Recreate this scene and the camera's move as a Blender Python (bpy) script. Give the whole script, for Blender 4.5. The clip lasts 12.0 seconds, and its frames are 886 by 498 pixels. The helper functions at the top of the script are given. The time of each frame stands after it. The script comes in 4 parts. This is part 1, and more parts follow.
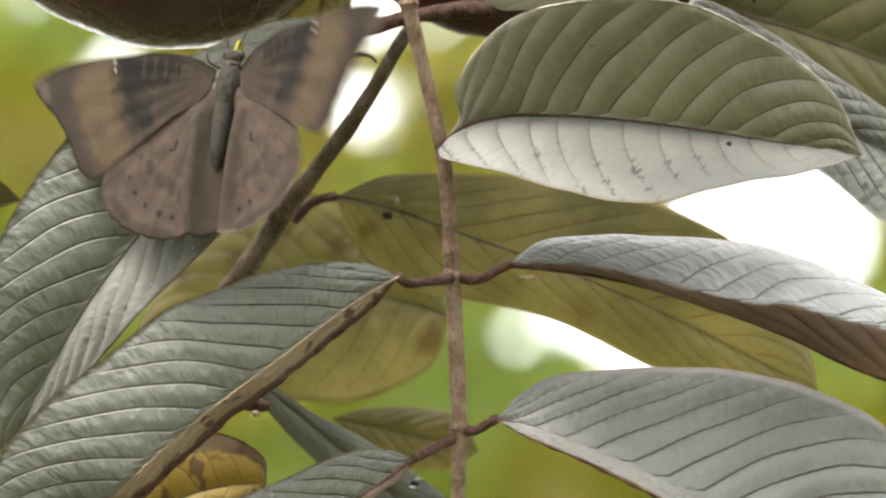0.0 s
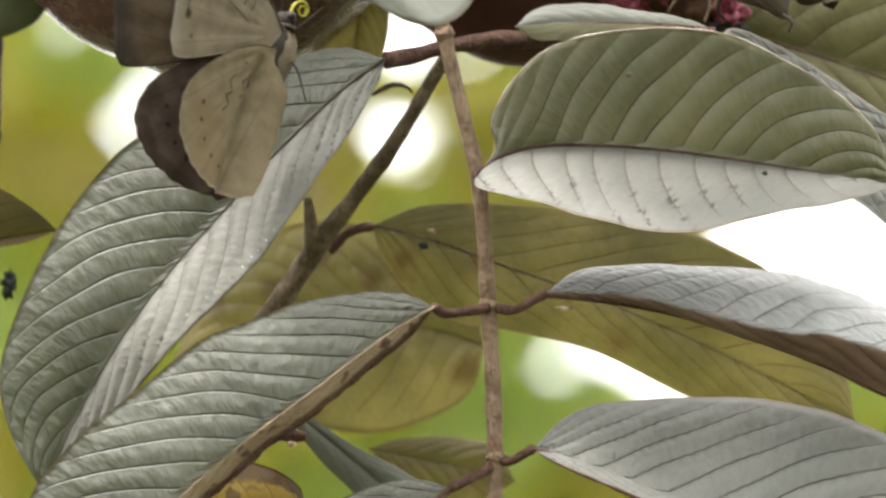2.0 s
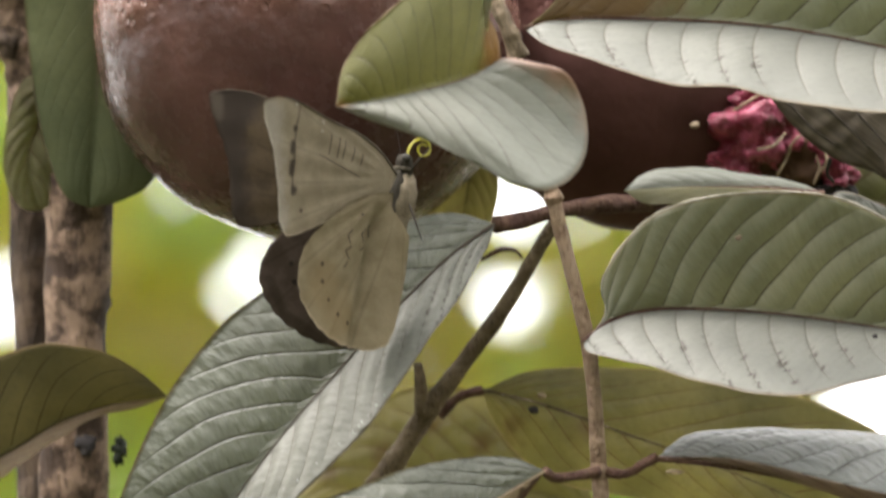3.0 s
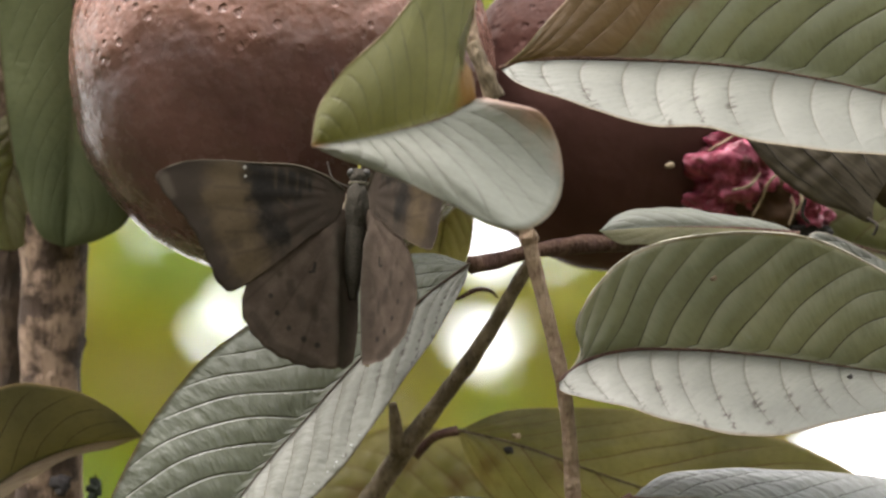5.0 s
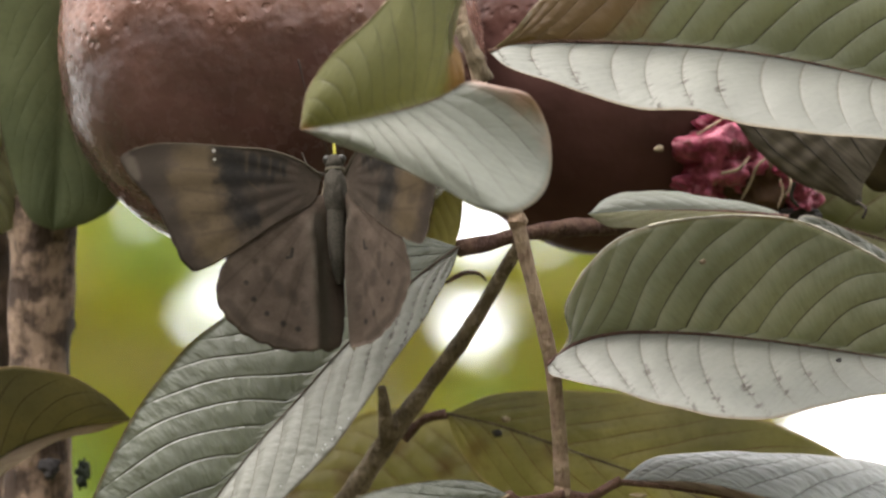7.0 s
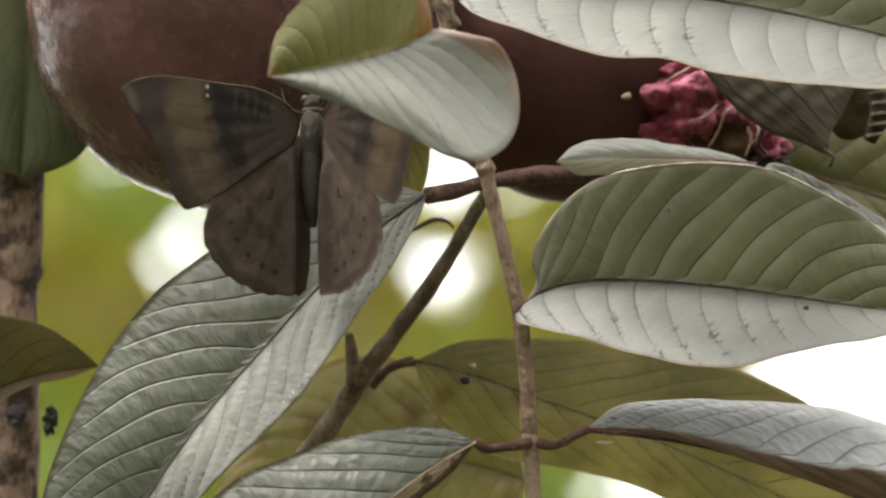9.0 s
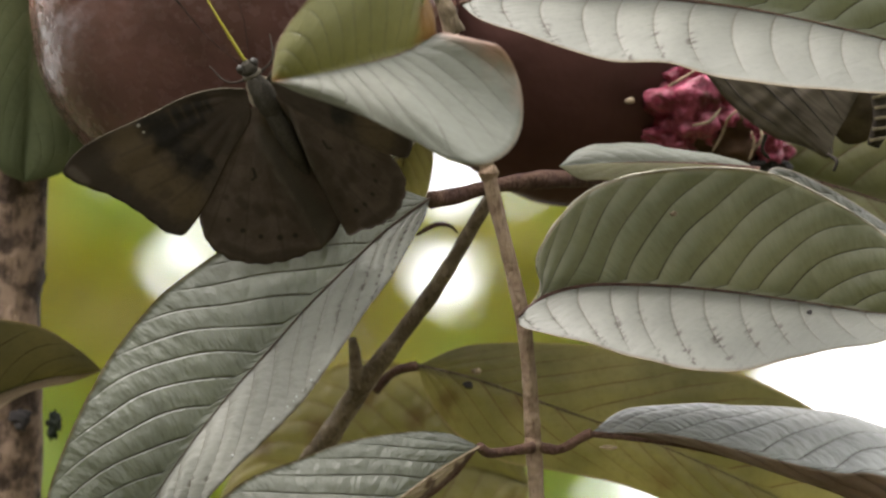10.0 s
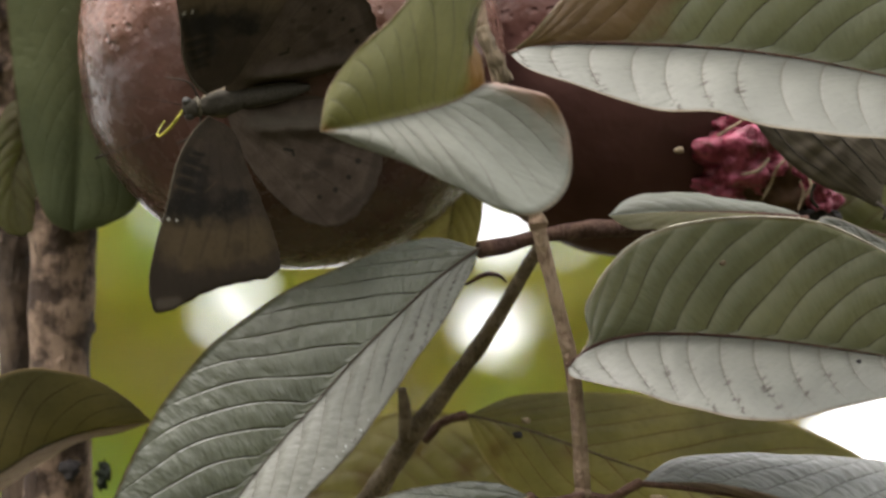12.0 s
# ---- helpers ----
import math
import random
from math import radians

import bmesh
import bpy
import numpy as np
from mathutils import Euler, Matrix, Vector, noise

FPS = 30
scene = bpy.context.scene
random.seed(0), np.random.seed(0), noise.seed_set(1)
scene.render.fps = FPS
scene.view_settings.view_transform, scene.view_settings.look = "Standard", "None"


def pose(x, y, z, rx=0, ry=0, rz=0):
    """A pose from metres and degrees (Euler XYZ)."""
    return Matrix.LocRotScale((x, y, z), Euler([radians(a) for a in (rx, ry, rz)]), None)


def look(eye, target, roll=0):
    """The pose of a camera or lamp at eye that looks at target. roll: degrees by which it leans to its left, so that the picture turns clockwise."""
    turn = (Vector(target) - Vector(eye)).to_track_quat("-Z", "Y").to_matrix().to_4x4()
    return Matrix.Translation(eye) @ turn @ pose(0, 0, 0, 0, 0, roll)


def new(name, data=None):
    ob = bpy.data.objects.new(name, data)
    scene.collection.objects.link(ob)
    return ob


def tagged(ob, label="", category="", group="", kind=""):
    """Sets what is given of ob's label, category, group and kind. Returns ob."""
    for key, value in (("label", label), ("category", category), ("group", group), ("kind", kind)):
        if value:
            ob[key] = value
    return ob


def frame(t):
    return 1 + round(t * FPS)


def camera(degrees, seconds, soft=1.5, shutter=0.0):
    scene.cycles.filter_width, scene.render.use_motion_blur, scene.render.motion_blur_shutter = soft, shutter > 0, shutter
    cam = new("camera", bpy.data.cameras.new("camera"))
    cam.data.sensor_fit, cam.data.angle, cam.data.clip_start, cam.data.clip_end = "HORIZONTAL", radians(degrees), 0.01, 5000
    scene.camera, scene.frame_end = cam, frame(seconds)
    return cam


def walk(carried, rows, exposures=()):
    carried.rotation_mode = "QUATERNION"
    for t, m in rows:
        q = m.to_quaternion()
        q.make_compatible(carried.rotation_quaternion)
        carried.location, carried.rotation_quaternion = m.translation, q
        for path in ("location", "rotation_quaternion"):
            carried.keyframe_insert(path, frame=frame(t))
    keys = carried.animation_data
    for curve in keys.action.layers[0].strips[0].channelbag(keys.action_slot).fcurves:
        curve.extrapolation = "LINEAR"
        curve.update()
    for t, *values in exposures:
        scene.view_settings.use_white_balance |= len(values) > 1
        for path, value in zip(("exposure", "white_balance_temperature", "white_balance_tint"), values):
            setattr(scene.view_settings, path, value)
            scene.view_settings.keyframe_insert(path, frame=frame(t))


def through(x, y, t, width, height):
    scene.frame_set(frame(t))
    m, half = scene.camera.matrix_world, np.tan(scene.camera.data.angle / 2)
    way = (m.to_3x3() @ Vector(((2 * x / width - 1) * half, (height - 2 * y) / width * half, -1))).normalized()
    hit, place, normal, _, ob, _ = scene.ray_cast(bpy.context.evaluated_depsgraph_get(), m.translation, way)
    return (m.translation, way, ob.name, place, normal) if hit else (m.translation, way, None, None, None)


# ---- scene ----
# A guava twig with two ripe fruits and a butterfly feeding, close up through a long lens.
DIST = 1.2          # metres from the eye to the plane of the main twig
PX = 0.0001         # width of one unit of the plan, in metres, on that plane
LENS = 7.476

# ---- camera and its walk ----
cam = camera(LENS, 12.0, soft=2.4, shutter=0.4)
cam.data.dof.use_dof = True
cam.data.dof.focus_distance = DIST
cam.data.dof.aperture_fstop = 20.0


EYE_AT = Vector((0.0, -DIST, 0.0))
UPWARD = Matrix.Rotation(radians(16), 4, "X")      # the lens looks up into the tree
PLAN = Matrix.Translation(EYE_AT) @ UPWARD @ Matrix.Translation(-EYE_AT)


def aim(du, dv, roll=0.0, ex=0.0, ez=0.0):
    """Eye pose that shifts the plan by (du, dv) units; ex, ez: sway of the eye in mm."""
    return look(PLAN @ Vector((ex * 0.001, -DIST, ez * 0.001)), PLAN @ Vector((-du * PX, 0.0, dv * PX)), roll)


PATH = [
    (0.0, -219, -408), (0.5, -210, -412), (1.0, -202, -406), (1.5, -197, -408), (1.8, -184, -392), (2.0, -155, -355),
    (2.5, -51, -283), (2.6, -25, -223), (2.7, 3, -154), (2.85, 28, -116), (3.0, 40, -64), (3.2, 46, -31),
    (3.6, 30, -6), (4.2, 5, 9), (4.8, -7, 10), (5.0, -4, 7), (5.5, 0, 0), (6.0, 25, 2),
    (6.5, -12, -13), (6.7, -17, -12), (7.3, -35, -49), (7.9, -65, -102), (8.3, -79, -123), (8.5, -84, -145),
    (9.0, -81, -116), (9.5, -73, -107), (10.0, -75, -108), (10.5, -74, -109), (11.0, -95, -103), (11.5, -122, -89),
    (11.7, -95, -88), (11.8, -48, -62), (12.0, 12, -20)]
walk(cam, [(t, aim(u, v)) for t, u, v in PATH], exposures=[(0.0, 2.60, 6510, 13), (2.0, 2.60, 6510, 13), (3.0, 2.45, 6510, 13), (5.5, 2.28, 6510, 13),
    (9.5, 2.19, 6510, 13), (11.0, 2.02, 6510, 13), (12.0, 1.90, 6510, 13)])

# ---- world and sun ----
world = bpy.data.worlds.new("sky")
scene.world = world
world.use_nodes = True
wn = world.node_tree.nodes
sky = wn.new("ShaderNodeTexSky")
sky.sky_type = "NISHITA"
sky.sun_disc = False
sky.sun_elevation = radians(58)
sky.sun_rotation = radians(244)
sky.air_density, sky.dust_density, sky.ozone_density = 1.0, 7.0, 0.6
wn["Background"].inputs["Strength"].default_value = 0.12
veil = wn.new("ShaderNodeMix")          # high white cloud over the blue
veil.data_type = "RGBA"
veil.inputs[0].default_value = 0.8
veil.inputs[7].default_value = (11.0, 11.0, 10.6, 1)
world.node_tree.links.new(sky.outputs[0], veil.inputs[6])
world.node_tree.links.new(veil.outputs[2], wn["Background"].inputs[0])
sun = new("sun", bpy.data.lights.new("sun", "SUN"))
sun.data.energy, sun.data.angle, sun.data.color = 1.25, radians(16), (1.0, 0.97, 0.92)
sun.matrix_world = look((-0.85, -0.42, 1.75), (0, 0, 0))


# ---- materials ----
class Nodes:
    """A small builder of node materials."""

    def __init__(self, name, rough=0.6, spec=0.4):
        self.mat = bpy.data.materials.new(name)
        self.mat.use_nodes = True
        self.tree = self.mat.node_tree
        self.bsdf = self.tree.nodes["Principled BSDF"]
        self.bsdf.inputs["Roughness"].default_value = rough
        self.bsdf.inputs["Specular IOR Level"].default_value = spec

    def add(self, kind):
        return self.tree.nodes.new(kind)

    def put(self, value, socket):
        if isinstance(value, bpy.types.NodeSocket):
            self.tree.links.new(value, socket)
        elif isinstance(value, (tuple, list)) and len(value) == 3 and len(socket.default_value) == 4:
            socket.default_value = (*value, 1)
        else:
            socket.default_value = value

    def math(self, op, a, b=0.0, clamp=False):
        n = self.add("ShaderNodeMath")
        n.operation, n.use_clamp = op, clamp
        self.put(a, n.inputs[0])
        self.put(b, n.inputs[1])
        return n.outputs[0]

    def mix(self, f, a, b):
        n = self.add("ShaderNodeMix")
        n.data_type = "RGBA"
        self.put(f, n.inputs[0])
        self.put(a, n.inputs[6])
        self.put(b, n.inputs[7])
        return n.outputs[2]

    def step(self, x, lo, hi, a=0.0, b=1.0):
        n = self.add("ShaderNodeMapRange")
        n.interpolation_type = "SMOOTHSTEP"
        for i, v in enumerate((x, lo, hi, a, b)):
            self.put(v, n.inputs[i])
        return n.outputs[0]

    def coord(self, which="Object"):
        return self.add("ShaderNodeTexCoord").outputs[which]

    def noise(self, scale, detail=4.0, vec=None, rough=0.55):
        n = self.add("ShaderNodeTexNoise")
        n.inputs["Scale"].default_value, n.inputs["Detail"].default_value = scale, detail
        n.inputs["Roughness"].default_value = rough
        self.put(vec if vec is not None else self.coord(), n.inputs["Vector"])
        return n.outputs["Fac"]

    def cells(self, scale, vec=None, feature="F1"):
        n = self.add("ShaderNodeTexVoronoi")
        n.feature = feature
        n.inputs["Scale"].default_value = scale
        self.put(vec if vec is not None else self.coord(), n.inputs["Vector"])
        return n.outputs["Distance"]

    def bump(self, height, metres=0.0002, strength=1.0):
        n = self.add("ShaderNodeBump")
        n.inputs["Strength"].default_value, n.inputs["Distance"].default_value = strength, metres
        self.put(height, n.inputs["Height"])
        self.put(n.outputs[0], self.bsdf.inputs["Normal"])
        return n.outputs[0]

    def uv(self):
        n = self.add("ShaderNodeSeparateXYZ")
        self.put(self.coord("UV"), n.inputs[0])
        return n.outputs[0], n.outputs[1]

    def done(self, colour, through=0.0, tint=None):
        self.put(colour, self.bsdf.inputs["Base Color"])
        if through:
            tr = self.add("ShaderNodeBsdfTranslucent")
            self.put(tint or colour, tr.inputs[0])
            mx = self.add("ShaderNodeMixShader")
            self.put(through, mx.inputs[0])
            self.put(self.bsdf.outputs[0], mx.inputs[1])
            self.put(tr.outputs[0], mx.inputs[2])
            self.put(mx.outputs[0], self.tree.nodes["Material Output"].inputs[0])
        return self.mat


def leaf_mat(name, low, high, vein, through=0.25, tint=(0.2, 0.25, 0.03), rough=0.5, spec=0.45, patches=(), wrinkle=0.00025, spots=0.0, satin=None, blots=None, quilt=0.0, feathers=0.0, sheen=0.75):
    """Leaf skin: two greens by noise, side veins on whole numbers of U, fine cross wrinkles between them. patches:
    (colour, U, reach);
    satin: the tone of the sheen painted in bands beside the veins; feathers: short dark strokes that cross some of the
    veins."""
    m = Nodes(name, rough, spec)
    u, v = m.uv()
    along = m.math("ADD", m.math("ABSOLUTE", v), m.math("MULTIPLY", u, 0.2))
    ladder = m.add("ShaderNodeCombineXYZ")
    m.put(u, ladder.inputs[0])
    m.put(m.math("MULTIPLY", along, 15.0), ladder.inputs[1])
    m.put(m.math("MULTIPLY", m.math("FLOOR", u), 7.3), ladder.inputs[2])
    ladder = ladder.outputs[0]
    big, small = m.noise(45, 3), m.noise(900, 3)
    colour = m.mix(m.step(big, 0.35, 0.68), low, high)
    colour = m.mix(m.math("MULTIPLY", m.step(small, 0.45, 0.75), 0.22), colour, tuple(0.6 * c for c in low))
    # pale sheen painted on one side of each vein
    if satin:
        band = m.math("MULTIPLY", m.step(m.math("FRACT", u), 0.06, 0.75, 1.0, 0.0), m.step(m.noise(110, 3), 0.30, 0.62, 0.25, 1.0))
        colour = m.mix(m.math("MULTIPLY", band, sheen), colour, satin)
    off = m.math("ABSOLUTE", m.math("SUBTRACT", m.math("FRACT", u), 0.5))
    fade = m.step(m.math("ABSOLUTE", v), 0.72, 0.97, 1.0, 0.15)
    line = m.math("MULTIPLY", m.step(off, 0.463, 0.488), fade)
    colour = m.mix(m.math("MULTIPLY", line, m.step(m.noise(150, 3), 0.3, 0.62, 0.55, 1.0)), colour, vein)
    if feathers:
        stroke = m.math("MULTIPLY", m.step(m.noise(1.7, 2, ladder), 0.5, 0.6), m.step(off, 0.26, 0.47))
        stroke = m.math("MULTIPLY", stroke, m.step(m.math("ABSOLUTE", v), 0.3, 0.6))
        stroke = m.math("MULTIPLY", stroke, m.step(m.noise(38, 2), 0.46, 0.58))
        colour = m.mix(m.math("MULTIPLY", stroke, feathers), colour, (0.035, 0.03, 0.02))
    edge = m.step(m.math("ABSOLUTE", v), 0.965, 0.99)
    colour = m.mix(m.math("MULTIPLY", edge, 0.7), colour, (0.13, 0.098, 0.06))
    if spots:
        dots = m.step(m.math("ADD", m.cells(75), m.math("MULTIPLY", m.noise(400, 3), 0.2)), 0.2, 0.45, 1.0, 0.0)
        dots = m.math("MULTIPLY", dots, m.step(m.noise(70, 2), 0.47, 0.58))
        colour = m.mix(m.math("MULTIPLY", dots, spots), colour, (0.045, 0.022, 0.01))
    if blots:
        rim = m.step(m.math("ADD", m.math("ABSOLUTE", v), m.math("MULTIPLY", m.noise(170, 3), 0.7)), 0.98, 1.10)
        colour = m.mix(m.math("MULTIPLY", rim, 0.85), colour, blots)
        colour = m.mix(m.step(m.noise(210, 2), 0.57, 0.64, 0.0, 0.8), colour, blots)
    for tone, place, reach in patches:
        wob = m.math("ADD", m.math("ABSOLUTE", m.math("SUBTRACT", u, place)), m.math("MULTIPLY", m.noise(150, 3), 3.0))
        colour = m.mix(m.step(wob, reach + 0.6, reach + 2.4, 0.85, 0.0), colour, tone)
    fold = m.noise(1.0, 2, ladder, 0.5)
    h = m.math("ADD", m.math("MULTIPLY", fold, 2.2), m.math("MULTIPLY", m.noise(1300, 3), 0.15))
    h = m.math("ADD", h, m.math("MULTIPLY", m.noise(230, 2), 0.5))
    if quilt:
        h = m.math("SUBTRACT", h, m.math("MULTIPLY", m.cells(1.0, ladder), quilt))
    crease = m.math("MULTIPLY", m.math("POWER", m.step(off, 0.40, 0.5), 2.0), fade)
    h = m.math("SUBTRACT", h, m.math("MULTIPLY", crease, 0.8))
    m.bump(h, wrinkle, 0.9)
    lit = m.add("ShaderNodeVectorMath")        # what shines through keeps the pattern of the skin
    lit.operation = "MULTIPLY"
    m.put(colour, lit.inputs[0])
    lit.inputs[1].default_value = tuple(a / b for a, b in zip(tint, high))
    return m.done(colour, through, lit.outputs[0])


def plain_mat(name, colour, rough=0.6, spec=0.3, grain=600, through=0.0):
    m = Nodes(name, rough, spec)
    n = m.noise(grain, 4)
    m.bump(n, 0.0001, 0.6)
    return m.done(m.mix(m.step(n, 0.3, 0.7), tuple(0.75 * c for c in colour), tuple(min(1, 1.2 * c) for c in colour)), through)


LEAF_GREEN = ((0.100, 0.106, 0.062), (0.135, 0.138, 0.087), (0.030, 0.028, 0.014))
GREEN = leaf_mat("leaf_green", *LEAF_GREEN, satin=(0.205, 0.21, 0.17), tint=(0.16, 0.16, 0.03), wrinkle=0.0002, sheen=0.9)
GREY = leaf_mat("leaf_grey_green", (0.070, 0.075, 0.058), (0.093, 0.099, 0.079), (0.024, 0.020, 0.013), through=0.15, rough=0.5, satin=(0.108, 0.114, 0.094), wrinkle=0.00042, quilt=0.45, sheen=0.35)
PALE = leaf_mat("leaf_pale", (0.119, 0.121, 0.105), (0.147, 0.149, 0.130), (0.092, 0.084, 0.066), through=0.15, tint=(0.12, 0.12, 0.04), rough=0.6, wrinkle=0.00016, feathers=1.0)
OLIVE = leaf_mat("leaf_olive", (0.088, 0.084, 0.040), (0.130, 0.122, 0.062), (0.075, 0.046, 0.024), through=0.6,
                 tint=(0.54, 0.52, 0.24), rough=0.65, spots=0.3)
OLIVE_BROWN = leaf_mat("leaf_olive_brown", (0.072, 0.063, 0.029), (0.115, 0.098, 0.050), (0.055, 0.030, 0.016), through=0.55,
                       tint=(0.56, 0.52, 0.26), rough=0.65, spots=0.45, wrinkle=0.0005)
DARK = leaf_mat("leaf_dark_green", (0.066, 0.078, 0.036), (0.096, 0.106, 0.050), (0.075, 0.086, 0.040), through=0.3, tint=(0.11, 0.12, 0.02), rough=0.7, spec=0.2, wrinkle=0.00012)
BROWNISH = leaf_mat("leaf_brown_underside", (0.150, 0.112, 0.082), (0.205, 0.158, 0.120), (0.08, 0.042, 0.03), through=0.5, tint=(0.48, 0.37, 0.27), rough=0.75)
YELLOW = leaf_mat("leaf_yellow", (0.27, 0.185, 0.022), (0.34, 0.24, 0.04), (0.13, 0.075, 0.015), through=0.4, tint=(0.35, 0.25, 0.03), wrinkle=0.0001, spots=1.0, blots=(0.075, 0.040, 0.016))
CURL = leaf_mat("leaf_curled", (0.095, 0.094, 0.026), (0.13, 0.125, 0.042), (0.050, 0.048, 0.014), through=0.35, tint=(0.16, 0.15, 0.02), wrinkle=0.00012,
                patches=(((0.22, 0.12, 0.04), 17.5, 3.2), ((0.17, 0.085, 0.03), 0.0, 2.6)))
CURL_PALE = leaf_mat("leaf_curled_pale", (0.100, 0.104, 0.084), (0.128, 0.130, 0.108), (0.050, 0.048, 0.034), through=0.15, tint=(0.12, 0.12, 0.04), rough=0.6, wrinkle=0.00012,
                     patches=(((0.25, 0.15, 0.08), 17.5, 3.0), ((0.21, 0.12, 0.088), 0.4, 1.3)))
SILVER = leaf_mat("leaf_silver", (0.17, 0.176, 0.172), (0.225, 0.23, 0.225), (0.085, 0.078, 0.068), through=0.1, wrinkle=0.00045, quilt=1.3)
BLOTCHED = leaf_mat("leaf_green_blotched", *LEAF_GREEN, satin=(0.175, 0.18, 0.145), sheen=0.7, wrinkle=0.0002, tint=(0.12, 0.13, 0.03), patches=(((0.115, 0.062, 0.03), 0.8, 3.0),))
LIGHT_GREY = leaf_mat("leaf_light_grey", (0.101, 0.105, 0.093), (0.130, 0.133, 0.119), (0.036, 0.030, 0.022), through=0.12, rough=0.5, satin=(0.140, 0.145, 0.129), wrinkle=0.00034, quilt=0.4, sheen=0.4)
TAN = leaf_mat("leaf_tan_edge", (0.25, 0.19, 0.125), (0.31, 0.245, 0.165), (0.20, 0.145, 0.09), through=0.1, tint=(0.12, 0.08, 0.03), rough=0.7, wrinkle=0.0005, blots=(0.060, 0.024, 0.014))
SHADE_OLIVE = leaf_mat("leaf_shade_olive", (0.058, 0.053, 0.030), (0.082, 0.074, 0.043), (0.022, 0.016, 0.008), through=0.4, tint=(0.12, 0.105, 0.055), rough=0.75, spec=0.2)
BLUISH = leaf_mat("leaf_blue_green", (0.100, 0.108, 0.086), (0.128, 0.135, 0.108), (0.08, 0.08, 0.06), wrinkle=0.00008)


HEM = plain_mat("pale_margin", (0.30, 0.28, 0.22), 0.7, 0.3, 900)
RIB = plain_mat("midrib_brown", (0.045, 0.032, 0.020), 0.8, 0.2, 900)


def bark_mat(name, low, high, scale=1.0, dark=(0.02, 0.015, 0.01)):
    m = Nodes(name, 0.85, 0.2)
    st = m.add("ShaderNodeMapping")
    m.put(m.coord(), st.inputs[0])
    st.inputs["Scale"].default_value = (1, 1, 0.22)
    grain, blot = m.noise(900 * scale, 5, st.outputs[0]), m.noise(130 * scale, 4)
    colour = m.mix(m.step(blot, 0.40, 0.60), low, high)
    colour = m.mix(m.math("MULTIPLY", m.step(grain, 0.5, 0.72), 0.65), colour, dark)
    m.bump(m.math("ADD", grain, m.math("MULTIPLY", blot, 1.5)), 0.0013, 1.0)
    return m.done(colour)


TWIG = bark_mat("twig_bark", (0.19, 0.130, 0.088), (0.265, 0.195, 0.135), 2.0, (0.085, 0.050, 0.032))
RED_TWIG = bark_mat("petiole_bark", (0.066, 0.034, 0.026), (0.105, 0.060, 0.042), 2.0, (0.030, 0.015, 0.011))
OLD_TWIG = bark_mat("branch_bark", (0.105, 0.080, 0.050), (0.165, 0.128, 0.085), 1.5, (0.035, 0.022, 0.015))
BARK = bark_mat("trunk_bark", (0.042, 0.027, 0.019), (0.23, 0.160, 0.116), 1.2, (0.010, 0.008, 0.006))
BARK_DARK = bark_mat("trunk_bark_dark", (0.032, 0.022, 0.015), (0.085, 0.06, 0.042), 0.9, (0.008, 0.006, 0.005))


def fruit_mat(name, rough, low, high, lift, up=None, spec=0.32, zone=(0.52, 0.70)):
    """Fruit skin; up: the colour of the wrinkled upper part of the skin, its light or shade painted in."""
    m = Nodes(name, 0.3, spec)
    blot, fine = m.noise(55, 4), m.noise(420, 4)
    pits = m.step(m.cells(300), 0.0, 0.34, 1.0, 0.0)
    pits = m.math("MULTIPLY", pits, m.step(m.noise(70, 3), 0.5, 0.7))
    colour = m.mix(m.step(blot, 0.32, 0.7), low, high)
    colour = m.mix(m.math("MULTIPLY", m.step(fine, 0.5, 0.75), 0.15), colour, lift)
    h = m.math("ADD", m.math("MULTIPLY", pits, -0.12), m.math("MULTIPLY", m.noise(90, 3), 1.3))
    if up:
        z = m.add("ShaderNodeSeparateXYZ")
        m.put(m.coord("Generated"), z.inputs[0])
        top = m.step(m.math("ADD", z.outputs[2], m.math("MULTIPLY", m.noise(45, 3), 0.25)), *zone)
        # light or shade on the upper part goes into the colour
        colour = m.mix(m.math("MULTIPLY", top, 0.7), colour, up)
        crags = m.math("MULTIPLY", m.noise(120, 3, None, 0.5), m.math("ADD", m.math("MULTIPLY", top, 4.0), 0.3))
        dents = m.step(m.math("ADD", m.cells(380), m.math("MULTIPLY", m.noise(600, 3), 0.5)), 0.36, 0.62, 1.0, 0.0)
        dents = m.math("MULTIPLY", m.math("MULTIPLY", dents, top), m.step(m.noise(60, 2), 0.36, 0.5))
        h = m.math("SUBTRACT", h, m.math("MULTIPLY", dents, 1.3))
        colour = m.mix(m.math("MULTIPLY", dents, 0.5), colour, low)
        h = m.math("ADD", h, crags)
        pits = m.math("MULTIPLY", pits, m.math("ADD", m.math("MULTIPLY", top, 0.75), 0.25))
    colour = m.mix(m.math("MULTIPLY", pits, 0.65), colour, (0.025, 0.010, 0.006))
    m.put(m.step(fine, 0.3, 0.8, rough, rough + 0.15), m.bsdf.inputs["Roughness"])
    m.bump(m.math("ADD", h, m.math("MULTIPLY", fine, 0.16)), 0.0007, 0.8)
    return m.done(colour)


